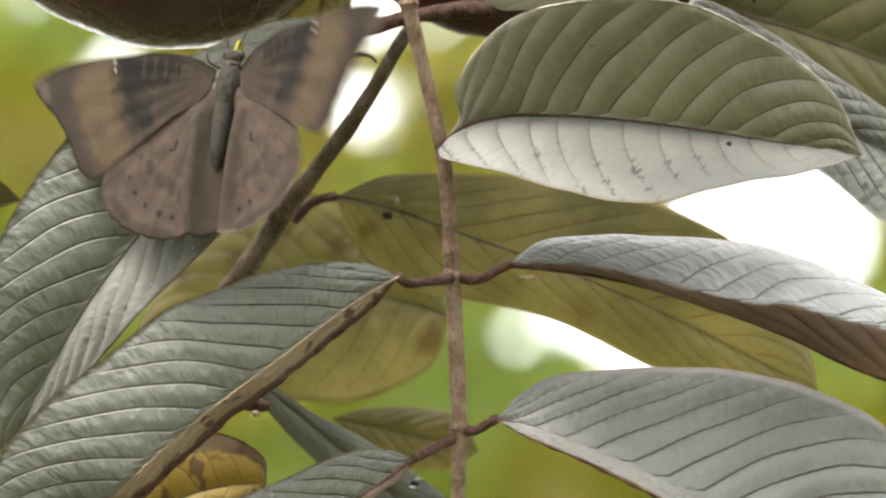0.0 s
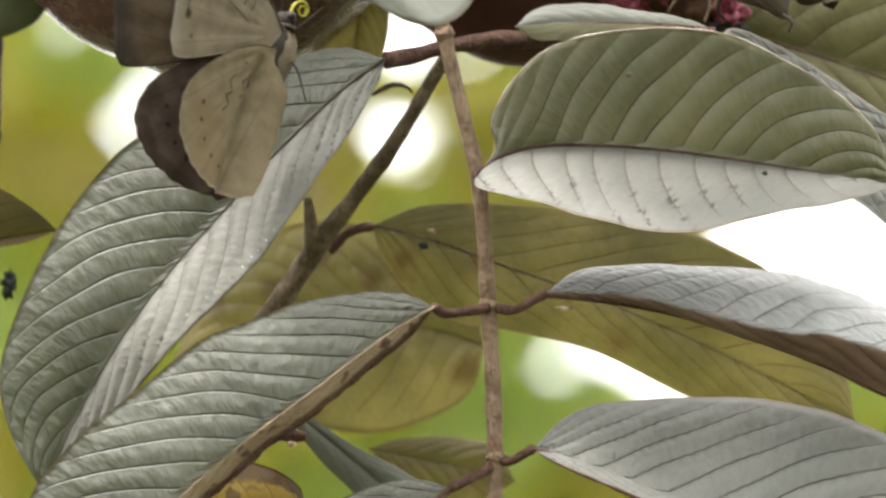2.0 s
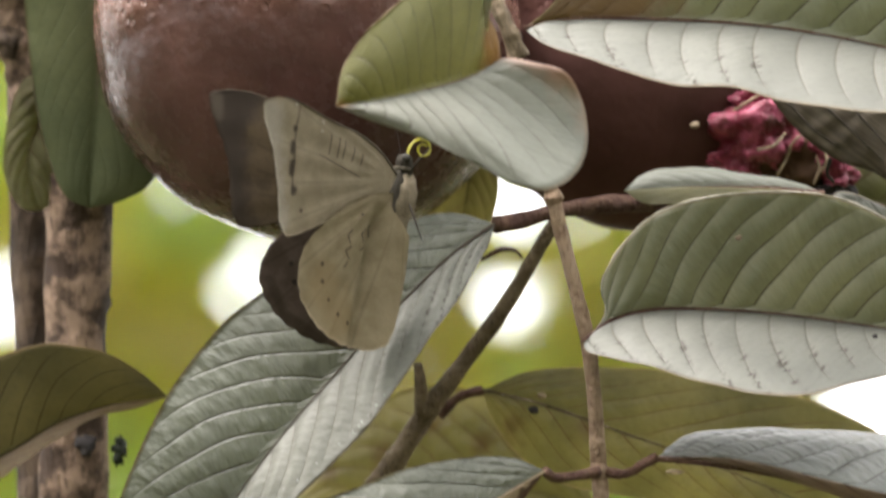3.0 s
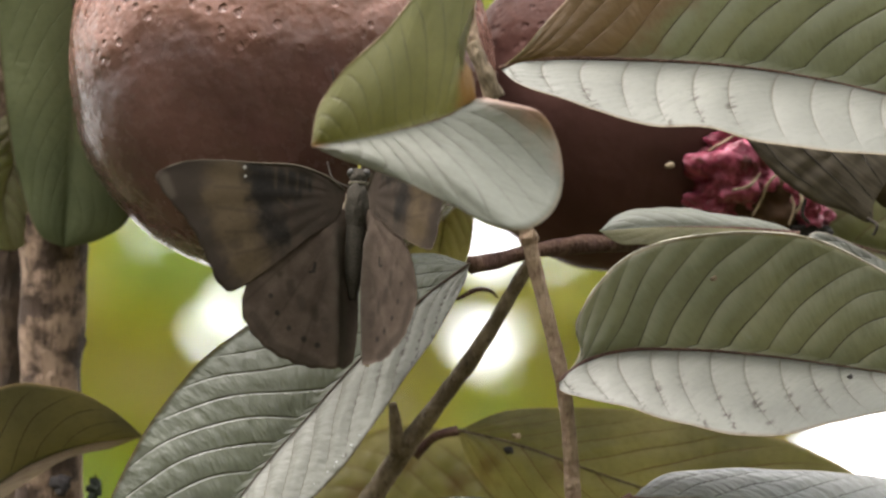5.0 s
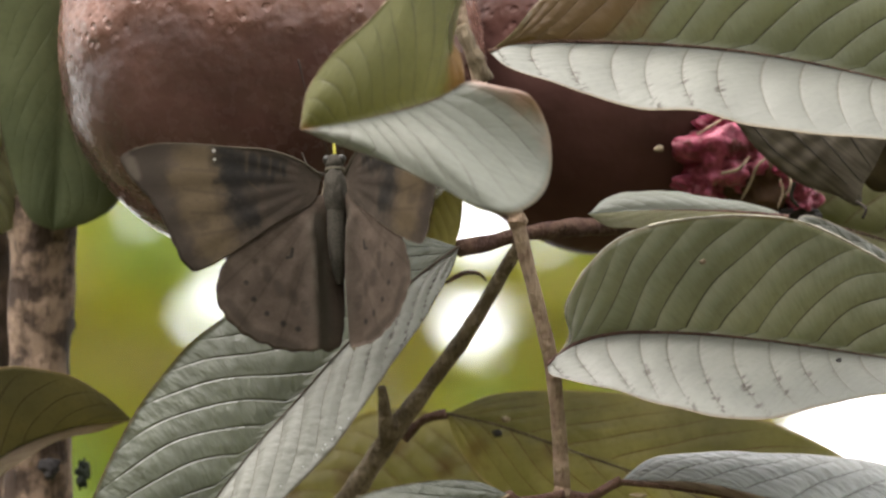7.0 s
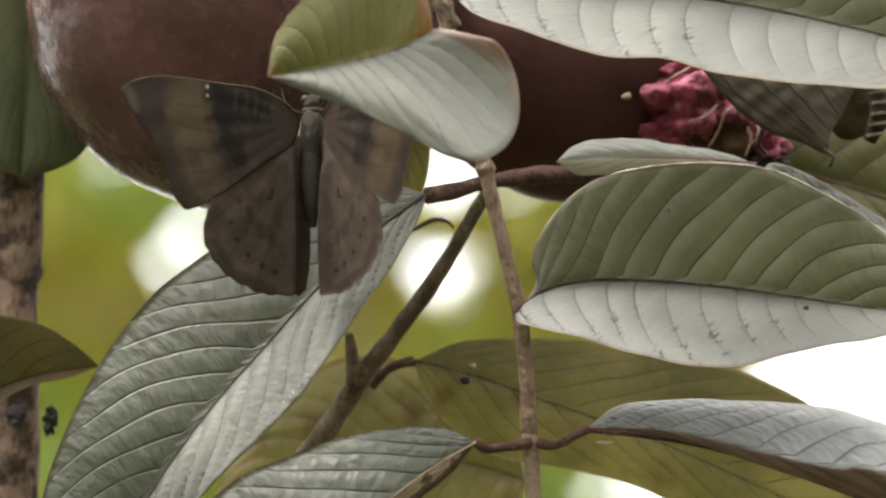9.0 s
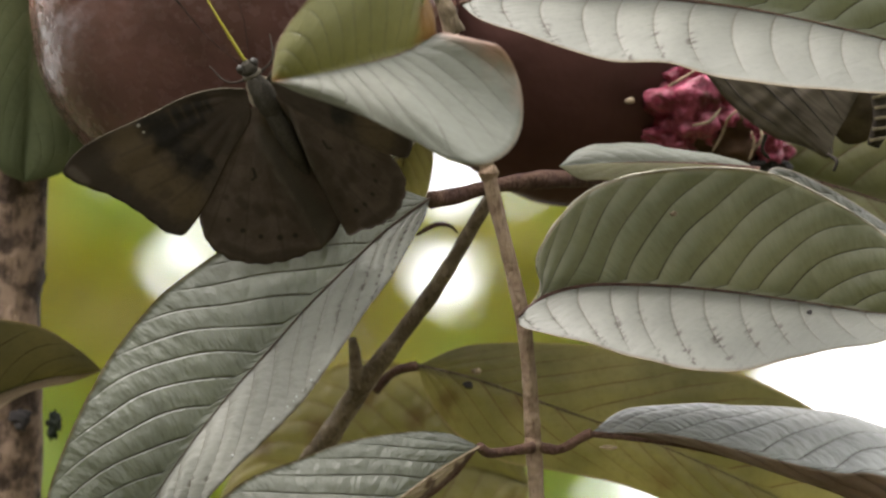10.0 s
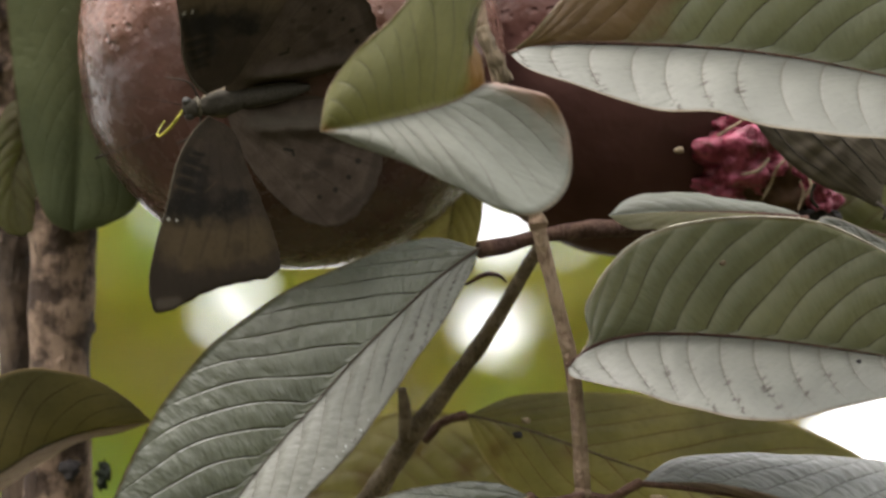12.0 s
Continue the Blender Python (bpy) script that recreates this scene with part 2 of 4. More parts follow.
# skylit top painted paler here, leaf-shaded top painted darker on the red fruit
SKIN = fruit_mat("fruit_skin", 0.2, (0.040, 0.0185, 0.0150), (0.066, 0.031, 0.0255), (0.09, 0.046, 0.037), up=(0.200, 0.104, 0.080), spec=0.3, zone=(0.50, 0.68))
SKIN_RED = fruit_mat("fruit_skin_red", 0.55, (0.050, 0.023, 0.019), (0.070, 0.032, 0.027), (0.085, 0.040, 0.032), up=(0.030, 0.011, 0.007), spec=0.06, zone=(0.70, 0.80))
m = Nodes("fruit_pulp", 0.35, 0.4)
pn = m.noise(420, 5)
m.bump(pn, 0.0016, 0.9)
PULP = m.done(m.mix(m.step(m.noise(170, 4), 0.54, 0.68), m.mix(m.step(pn, 0.35, 0.7), (0.17, 0.016, 0.038), (0.40, 0.085, 0.15)), (0.085, 0.018, 0.014)), 0.1, (0.3, 0.03, 0.05))


BODY = plain_mat("body_fur", (0.034, 0.030, 0.024), 0.9, 0.1, 2500)
PROBO = plain_mat("proboscis_yellow", (0.275, 0.250, 0.015), 0.4, 0.4)
LIMB = plain_mat("leg_grey", (0.030, 0.025, 0.020), 0.8, 0.1)
FEELER = plain_mat("antenna_brown", (0.014, 0.010, 0.008), 0.8, 0.1)
EYE = plain_mat("eye_dark", (0.015, 0.013, 0.010), 0.5, 0.3)
STRAW = plain_mat("dry_fibre", (0.275, 0.210, 0.140), 0.7)
DEW = plain_mat("dew", (0.3, 0.31, 0.30), 0.1, 0.7)
HOLLOW = plain_mat("eaten_hollow", (0.062, 0.032, 0.016), 0.7, 0.2, 500)
CHAR = plain_mat("dark_calyx", (0.018, 0.015, 0.015), 0.8)


# ---- building helpers ----
def at(u, v, d=0.0):
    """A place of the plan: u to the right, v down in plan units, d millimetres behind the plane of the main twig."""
    k = 1.0 + d * 0.001 / DIST
    return PLAN @ Vector(((u - 784) * PX * k, d * 0.001, (441 - v) * PX * k))


def smooth(points, n):
    """n + 1 places at even steps along a smooth curve through the points."""
    p = np.array([tuple(q) for q in points], float)
    if len(p) < 3:
        return p[0] + (p[-1] - p[0]) * np.linspace(0, 1, n + 1)[:, None]
    ext = np.vstack([2 * p[0] - p[1], p, 2 * p[-1] - p[-2]])
    s = np.linspace(0, 1, 24, endpoint=False)[:, None]
    out = []
    for i in range(len(p) - 1):
        a, b, c, d = ext[i:i + 4]
        out.append(0.5 * (2 * b + (c - a) * s + (2 * a - 5 * b + 4 * c - d) * s**2 + (3 * b - a - 3 * c + d) * s**3))
    line = np.vstack([*out, p[-1:]])
    run = np.concatenate([[0], np.cumsum(np.linalg.norm(np.diff(line, axis=0), axis=1))])
    want = np.linspace(0, run[-1], n + 1)
    return np.stack([np.interp(want, run, line[:, k]) for k in range(3)], 1)


def mesh_part(name, verts, faces, mats, parent=None, label="", uv=None, slots=None, origin=None):
    """One mesh object; verts are world places, kept relative to the parent's origin."""
    o = np.array(tuple(parent.matrix_world.translation)) if parent else np.array(origin if origin is not None else (0, 0, 0), float)
    me = bpy.data.meshes.new(name)
    me.from_pydata((np.asarray(verts, float) - o).tolist(), [], faces)
    for mt in mats if isinstance(mats, (list, tuple)) else [mats]:
        me.materials.append(mt)
    if slots is not None:
        me.polygons.foreach_set("material_index", slots)
    if uv is not None:
        lay = me.uv_layers.new(name="UVMap")
        idx = np.empty(len(me.loops), int)
        me.loops.foreach_get("vertex_index", idx)
        lay.data.foreach_set("uv", np.asarray(uv, float)[idx].ravel())
    me.polygons.foreach_set("use_smooth", [True] * len(me.polygons))
    me.update()
    ob = new(name, me)
    if parent:
        ob.parent = parent
    else:
        ob.location = o
    if label:
        ob["label"] = label
    return ob


def base(name, place, label, category, group="", kind=""):
    ob = new(name)
    ob.location = place
    ob.empty_display_size = 0.005
    ob.matrix_world = Matrix.Translation(place)
    return tagged(ob, label, category, group, kind)


def tube_data(points, radii, n=40, seg=12, lumps=0.0, seed=0):
    """Verts and faces of a closed tube along a smooth curve; radii are spread along it."""
    line = smooth(points, n)
    r = np.interp(np.linspace(0, 1, n + 1), np.linspace(0, 1, len(radii)), radii)
    tan = np.gradient(line, axis=0)
    tan /= np.linalg.norm(tan, axis=1)[:, None] + 1e-12
    ref = np.array((0.31, 0.9, 0.17))
    verts, faces = [], []
    rng = np.random.RandomState(seed)
    ph = rng.uniform(0, 6.28, 6)
    for i in range(n + 1):
        a = np.cross(tan[i], ref)
        a /= np.linalg.norm(a)
        b = np.cross(tan[i], a)
        for k in range(seg):
            th = 2 * math.pi * k / seg
            w = 1 + lumps * (math.sin(2 * th + ph[0] + i * 0.31) * 0.5 + math.sin(3 * th + ph[1] - i * 0.53) * 0.3 + math.sin(i * 0.9 + ph[2]) * 0.4)
            verts.append(line[i] + r[i] * w * (a * math.cos(th) + b * math.sin(th)))
    for i in range(n):
        for k in range(seg):
            k2 = (k + 1) % seg
            faces.append((i * seg + k, i * seg + k2, (i + 1) * seg + k2, (i + 1) * seg + k))
    faces.append(tuple(range(seg - 1, -1, -1)))
    faces.append(tuple(n * seg + k for k in range(seg)))
    return verts, faces


def tube(name, points, radii, mat, parent=None, label="", n=40, seg=12, lumps=0.0, seed=0, origin=None):
    v, f = tube_data(points, radii, n, seg, lumps, seed)
    return mesh_part(name, v, f, mat, parent, label, origin=origin)


def ball_data(centre, radii, turn=None, lat=24, lon=36, lump=0.0, freq=40.0):
    verts, faces = [], []
    turn = turn or Matrix.Identity(3)
    for i in range(lat + 1):
        for k in range(lon):
            a, b = math.pi * i / lat, 2 * math.pi * k / lon
            q = Vector((math.sin(a) * math.cos(b), math.sin(a) * math.sin(b), math.cos(a)))
            p = Vector((q.x * radii[0], q.y * radii[1], q.z * radii[2]))
            if lump:
                p *= 1 + lump * (noise.noise(p * freq + Vector(centre) * 7) + 0.45 * noise.noise(p * freq * 2.7 + Vector(centre) * 9))
            verts.append(tuple(Vector(centre) + turn @ p))
    for i in range(lat):
        for k in range(lon):
            k2 = (k + 1) % lon
            faces.append((i * lon + k, (i + 1) * lon + k, (i + 1) * lon + k2, i * lon + k2))
    return verts, faces


def ball(name, centre, radii, mat, parent=None, label="", **more):
    v, f = ball_data(centre, radii, **more)
    return mesh_part(name, v, f, mat, parent, label)


def leaf(label, mid, side_a, side_b, mats, d=0.0, off=(0, 0), veins=14, slope=0.2, slope_b=None, bow=0.0, puff=(1.0, 1.0), groove=0.4,
         rib=0.7, rib_mat=None, rib_line=None, stalk=None, nt=230, nw=16, wave=0.3, seed=0, groove_b=None, proud=0.0, hems=(None, None), hem=0.25, name="guava_leaf", group="guava leaves"):
    """A leaf as a sheet from margin to midrib to margin. mid runs from base to tip; side_a and side_b are the margins
    between the two; points are (u, v) or (u, v, mm deeper than d). puff: mm of swelling of each half; groove: mm of vein relief,
    groove_b that of the second half; proud: mm by which the midrib stands out towards the eye;
    hems: materials of the thickened margins, hem their half width in mm."""
    def place(p):
        return at(p[0] + off[0], p[1] + off[1], d + (p[2] if len(p) > 2 else 0.0))
    line = [place(p) for p in mid]
    thing = base(name, line[0], label, "leaf", group)
    m = smooth(line, nt)
    edges = [smooth([line[0], *[place(p) for p in s], line[-1]], nt) for s in (side_a, side_b)]
    rng = np.random.RandomState(seed + 11)
    ph = rng.uniform(0, 6.28, 8)
    t = np.linspace(0, 1, nt + 1)
    rows, uvs = [], []
    for side, (edge, pf) in enumerate(zip(edges, puff)):
        span = edge - m
        tan = np.gradient(m, axis=0)
        nor = np.cross(tan, span)
        ln = np.linalg.norm(nor, axis=1)[:, None]
        nor = nor / (ln + 1e-12)
        mean = nor[nt // 4: 3 * nt // 4].mean(0)
        mean /= np.linalg.norm(mean)
        nor = nor * 0.6 + mean * 0.4
        if mean[1] > 0:
            nor = -nor
        wide = np.minimum(1, np.linalg.norm(span, axis=1) / 0.006)[:, None]
        js = range(nw, 0, -1) if side == 0 else range(0, nw + 1)
        for j in js:
            w = j / nw
            sl = slope_b if side and slope_b is not None else slope
            bent = t + 0.006 * np.sin(19 * t + ph[6]) + 0.002 * np.sin(47 * t + ph[7] + 0.6 * w)
            phase = veins * (bent - sl * (1.0 * w + 0.45 * w * w) + (bow * 4 * w * (1 - w) if side else 0)) + (0.0 if side == 0 else 0.45)
            f = np.abs(((phase + 0.5) % 1.0) - 0.5) * 2
            ridge = (np.sin(0.5 * math.pi * np.minimum(1, f + 0.02)) ** 0.85 - 0.65) * (groove_b if side and groove_b is not None else groove) * min(1, w * 5) * (1 - w ** 4)
            sway = wave * w * w * (np.sin(9 * t + ph[side]) + 0.6 * np.sin(21 * t + ph[2 + side]) + 0.3 * np.sin(47 * t + ph[4 + side]))
            lift = (pf * math.sin(math.pi * w ** 0.8) + ridge + sway)[:, None] * wide * 0.001
            rows.append(m + span * w + nor * lift)
            uvs.append(np.stack([phase, np.full(nt + 1, w if side else -w)], 1))
    cols = len(rows)
    grid, uv = np.stack(rows, 1), np.stack(uvs, 1)
    dt, dw = np.gradient(grid, axis=0), np.gradient(grid, axis=1)
    nn = np.cross(dt, dw)
    nn /= np.linalg.norm(nn, axis=2)[..., None] + 1e-12
    if nn[nt // 4: 3 * nt // 4].mean((0, 1))[1] > 0:
        nn = -nn
    thin = np.sin(np.linspace(0.02, math.pi - 0.02, cols))[None, :, None] ** 0.3
    under = grid - nn * 0.00028 * thin
    count = (nt + 1) * cols
    verts = np.vstack([grid.reshape(-1, 3), under.reshape(-1, 3)])
    idx = np.arange(count).reshape(nt + 1, cols)
    q = np.stack([idx[:-1, :-1], idx[:-1, 1:], idx[1:, 1:], idx[1:, :-1]], -1).reshape(-1, 4)
    probe = np.cross(grid[nt // 2 + 1, 3] - grid[nt // 2, 3], grid[nt // 2, 4] - grid[nt // 2, 3])
    top = q[:, ::-1] if probe @ nn[nt // 2, 3] > 0 else q
    rim = []
    for c in (0, cols - 1):
        for i in range(nt):
            rim.append((idx[i, c], idx[i + 1, c], idx[i + 1, c] + count, idx[i, c] + count))
    faces = top.tolist() + (top[:, ::-1] + count).tolist() + [tuple(int(x) for x in r) for r in rim]
    cells = nt * (cols - 1)
    left = np.tile(np.arange(cols - 1) < nw, nt).astype(int)
    ma, mb, mu = mats
    slots = np.concatenate([1 - left, np.full(cells, 2), np.full(len(rim), 2)]).tolist()
    mesh_part("blade", verts, faces, [ma, mb, mu], thing, uv=np.vstack([uv.reshape(-1, 2)] * 2), slots=slots)
    if rib:
        sink = np.array((0, rib * 0.00035 - proud * 0.001, 0))
        spine = smooth([place(p) for p in rib_line], 10) if rib_line else m[:: nt // 10]
        tube("midrib", [tuple(x + sink) for x in spine], [rib * 0.001, rib * 0.0006, rib * 0.0002], rib_mat or RED_TWIG, thing, n=60, seg=8)
    for edge, mat in zip(edges, hems):
        if mat:
            tube("margin", [tuple(x) for x in edge[:: nt // 23]], [0.00008, hem * 0.001, hem * 0.001, hem * 0.0008, 0.00008], mat, thing, n=130, seg=7, lumps=0.5, seed=seed)
    if stalk:
        tube("petiole", [place(p) for p in stalk] + [line[0]], [0.0011, 0.0008, 0.0009], RED_TWIG, thing, n=20, seg=10, lumps=0.12)
    return thing


# ---- ground and distance ----
def ground_sheet():
    m = Nodes("leaf_litter", 0.9, 0.2)
    n, c = m.noise(2.5, 6), m.cells(14)
    colour = m.mix(m.step(n, 0.35, 0.65), (0.05, 0.035, 0.02), (0.05, 0.065, 0.02))
    colour = m.mix(m.step(c, 0.1, 0.5, 0.5, 0.0), colour, (0.11, 0.075, 0.04))
    m.bump(n, 0.05, 0.8)
    mat = m.done(colour)
    n = 60
    xs = np.sign(np.linspace(-1, 1, n + 1)) * np.abs(np.linspace(-1, 1, n + 1)) ** 4 * 1500
    verts = [(x, y, -1.6 + (0.05 * noise.noise(Vector((x, y, 0))) if abs(x) + abs(y) < 60 else 0)) for y in xs for x in xs]
    faces = [(j * (n + 1) + i, j * (n + 1) + i + 1, (j + 1) * (n + 1) + i + 1, (j + 1) * (n + 1) + i) for j in range(n) for i in range(n)]
    return tagged(mesh_part("ground", verts, faces, mat), "brown leaf litter and low green growth under the trees", "ground", kind="structure")


ground_sheet()

# gaps in the far foliage through which the bright sky shows: (u, v, radius) of the plan
GAPS = [(862, 606, 9), (828, 588, 3), (-45, 590, 22), (262, 392, -8), (872, 415, 32), (376, 580, 5), (430, 522, 6), (1620, 836, 95), (1550, 806, 80), (1480, 796, 40),
        (1665, 806, 60), (1136, 997, -2), (1230, 965, 18), (1290, 989, 18), (1345, 1014, 14), (1800, 505, 14)]
FAR_Y = 4.6


def far_leaf_mat(name, low, high, tint):
    m = Nodes(name, 0.6, 0.3)
    g = m.add("ShaderNodeNewGeometry").outputs["Random Per Island"]
    return m.done(m.mix(g, low, high), 0.7, tint)


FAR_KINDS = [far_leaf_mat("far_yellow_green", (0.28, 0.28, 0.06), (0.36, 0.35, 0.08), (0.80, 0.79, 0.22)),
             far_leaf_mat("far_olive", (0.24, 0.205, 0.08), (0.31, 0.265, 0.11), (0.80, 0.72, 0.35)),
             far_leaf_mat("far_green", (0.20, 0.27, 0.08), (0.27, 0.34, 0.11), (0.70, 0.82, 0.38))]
# leaves of the added, unseen ring that dims light from the sides
UNSEEN_KINDS = [far_leaf_mat("unseen_green", (0.045, 0.065, 0.018), (0.07, 0.09, 0.03), (0.10, 0.12, 0.03)),
               far_leaf_mat("unseen_olive", (0.06, 0.06, 0.02), (0.08, 0.075, 0.03), (0.12, 0.11, 0.03))]


def leaf_cloud(places, sizes, kinds, rng):
    """Many small folded leaves at the given places."""
    verts, faces, slots = [], [], []
    for c, size, kind in zip(places, sizes, kinds):
        turn = Euler((rng.uniform(0.9, 2.1), rng.uniform(-0.6, 0.6), rng.uniform(0, 6.28))).to_matrix()
        s = len(verts)
        for x, y, z in ((-1, 0, 0), (-0.3, 0.5, 0.12), (0.5, 0.42, 0.1), (1.1, 0, -0.1), (0.5, -0.42, 0.1), (-0.3, -0.5, 0.12)):
            verts.append(tuple(c + turn @ Vector((x, y, z)) * size))
        faces += [(s, s + 1, s + 2, s + 3), (s, s + 3, s + 4, s + 5)]
        slots += [kind] * 2
    return verts, faces, slots


def far_foliage():
    """A wall of far leaves with gaps; the leaves are too many and too far to count."""
    rng = random.Random(4)
    k0 = (FAR_Y + DIST) / DIST
    places, sizes, kinds = [], [], []
    for i in range(34500):
        u, v = rng.uniform(-800, 2600), rng.uniform(-800, 2100)
        if i >= 30000:
            u, v = -300 + (u + 800) * 0.68, -200 + (v + 800) * 0.59
        dy = rng.uniform(0, 0.9)
        near = min(math.hypot(u - a, v - b) - r for a, b, r in GAPS)
        if near < 20:
            continue
        k = k0 + dy / DIST
        places.append(PLAN @ Vector(((u - 784) * PX * k, FAR_Y + dy, (441 - v) * PX * k)))
        sizes.append(rng.uniform(0.018, 0.03) * min(1, max(0.6, near / 60)))
        n = noise.noise(Vector((u * 0.004, v * 0.004, 3.3))) + 0.22 * rng.uniform(-1, 1)
        kinds.append(1 if n > 0.15 else 2 if n < -0.18 else 0)
    v, f, s = leaf_cloud(places, sizes, kinds, rng)
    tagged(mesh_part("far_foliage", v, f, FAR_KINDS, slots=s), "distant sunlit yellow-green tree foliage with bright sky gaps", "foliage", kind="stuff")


def grove():
    """Unseen foliage added round the place, behind the eye and to both sides, to cut side light."""
    rng = random.Random(9)
    places, sizes, kinds = [], [], []
    while len(places) < 15000:
        ang, rad = rng.uniform(0, 6.283), rng.uniform(3.2, 5.5)
        p = Vector((rad * math.sin(ang), -DIST + rad * math.cos(ang), rng.uniform(-1.6, 4.6)))
        if abs(math.atan2(p.x, p.y + DIST)) < 0.16 and 0.3 < p.z < 2.7:
            continue
        places.append(p)
        sizes.append(rng.uniform(0.07, 0.13))
        kinds.append(rng.choice((0, 0, 1)))
    v, f, s = leaf_cloud(places, sizes, kinds, rng)
    tagged(mesh_part("unseen_foliage", v, f, UNSEEN_KINDS, slots=s), "unseen green foliage added all round to cut side light", "foliage", kind="stuff")


far_foliage()
grove()


# ---- trunk ----
MOSS = plain_mat("moss", (0.010, 0.014, 0.008), 0.9)

def trunk():
    t = base("tree_trunk", at(60, 20300, 55), "rough brown guava trunk with flaking pale bark", "tree trunk")
    tube("stem", [at(95, 20300, 55), at(70, 3000, 55), at(88, 1300, 55), at(92, 800, 55), at(98, 400, 55), at(80, -200, 55), at(95, -1500, 55)],
         [0.016, 0.008, 0.0068, 0.0062, 0.006], BARK, t, n=900, seg=26, lumps=0.10, seed=3)
    tube("side_stem", [at(20, 20300, 66), at(20, 3000, 66), at(30, 1300, 66), at(28, 800, 66), at(12, 300, 68), at(10, -1500, 70)],
         [0.009, 0.0055, 0.0045, 0.004], BARK_DARK, t, n=700, seg=18, lumps=0.12, seed=5)
    tube("limb", [at(104, 620, 57), at(96, 480, 57), at(60, 320, 58), at(10, 170, 59), at(-25, 80, 59), at(-60, -150, 59), at(-90, -600, 59)],
         [0.0052, 0.0050, 0.0052, 0.0050, 0.0048], BARK, t, n=200, seg=22, lumps=0.12, seed=8)
    ball("knot_ring", at(-26, 132, 54.5), (0.0030, 0.0012, 0.0036), BARK_DARK, t, "dark ringed branch scar", lump=0.5, freq=420)
    ball("knot", at(112, 852, 48.9), (0.0018, 0.0006, 0.0020), CHAR, t, "dark hollow knot", lump=0.6, freq=500)
    ball("moss_tuft", at(171, 862, 49.5), (0.0012, 0.0010, 0.0026), MOSS, t, "blackish moss", lump=0.8, freq=900)
    return t


trunk()

# ---- twigs ----
O0 = (219, 408)


def twigs():
    t = base("guava_twig", at(835, -400, 4), "thin brown guava twig with ringed leaf nodes", "twig")
    tube("shoot", [at(800, -400, 6), at(828, 0, 6), at(860, 120, 4), at(892, 250, 2), at(933, 391, 0), at(956, 487), at(984, 598), at(1003, 688), at(1013, 788), at(1020, 898),
          at(1028, 1028), at(1033, 1168), at(1032, 1340)], [0.0019, 0.0016, 0.0013, 0.0013, 0.00135, 0.0015, 0.0013], TWIG, t, n=160, seg=14, lumps=0.07)
    for u, v in ((1019, 897), (1033, 1165), (940, 415)):
        tube("node", [at(u - 1, v - 14), at(u, v), at(u + 1, v + 14)], [0.0013, 0.0019, 0.0013], TWIG, t, n=12, seg=14)
    tube("broken_stub", [at(838, 70, 0), at(862, 120, -1), at(882, 168, -1)], [0.0013, 0.0015, 0.0015], OLD_TWIG, t, n=20, seg=12, lumps=0.2, seed=2)
    b = base("old_branch", at(945, 440, 14), "older greenish brown guava branch forking behind the leaves", "branch")
    tube("limb", [at(950, 442, 14), at(904, 522, 18), at(849, 613, 22), at(786, 699, 26), at(725, 780, 30), at(675, 855, 34), at(620, 936, 38), at(535, 1066, 46)],
         [0.0011, 0.0014, 0.0016, 0.0020, 0.0022, 0.0023], OLD_TWIG, b, n=90, seg=14, lumps=0.08, seed=7)
    tube("side_shoot", [at(706, 795, 30), at(705, 752, 28), at(699, 708, 26)], [0.0016, 0.0012, 0.0008], OLD_TWIG, b, n=16, seg=10, lumps=0.1)
    tube("dry_tendril", [at(812, 524, 30), at(846, 506, 31), at(872, 508, 31), at(884, 520, 30)], [0.0003, 0.0005, 0.0004, 0.0002], RED_TWIG, b, n=14, seg=8)
    tube("dark_stub", [at(607, 1113, 14), at(651, 1125, 13), at(697, 1129, 12)], [0.0012, 0.0014, 0.0008], RED_TWIG, b, n=14, seg=10, lumps=0.2)
    tube("cross_shoot", [at(838, 462, 6), at(880, 455, 9), at(935, 440, 12), at(1020, 428, 18), at(1110, 425, 24), at(1230, 440, 30)],
         [0.0016, 0.0013, 0.0017, 0.0016, 0.0012], RED_TWIG, b, n=50, seg=12, lumps=0.1, seed=9)


twigs()


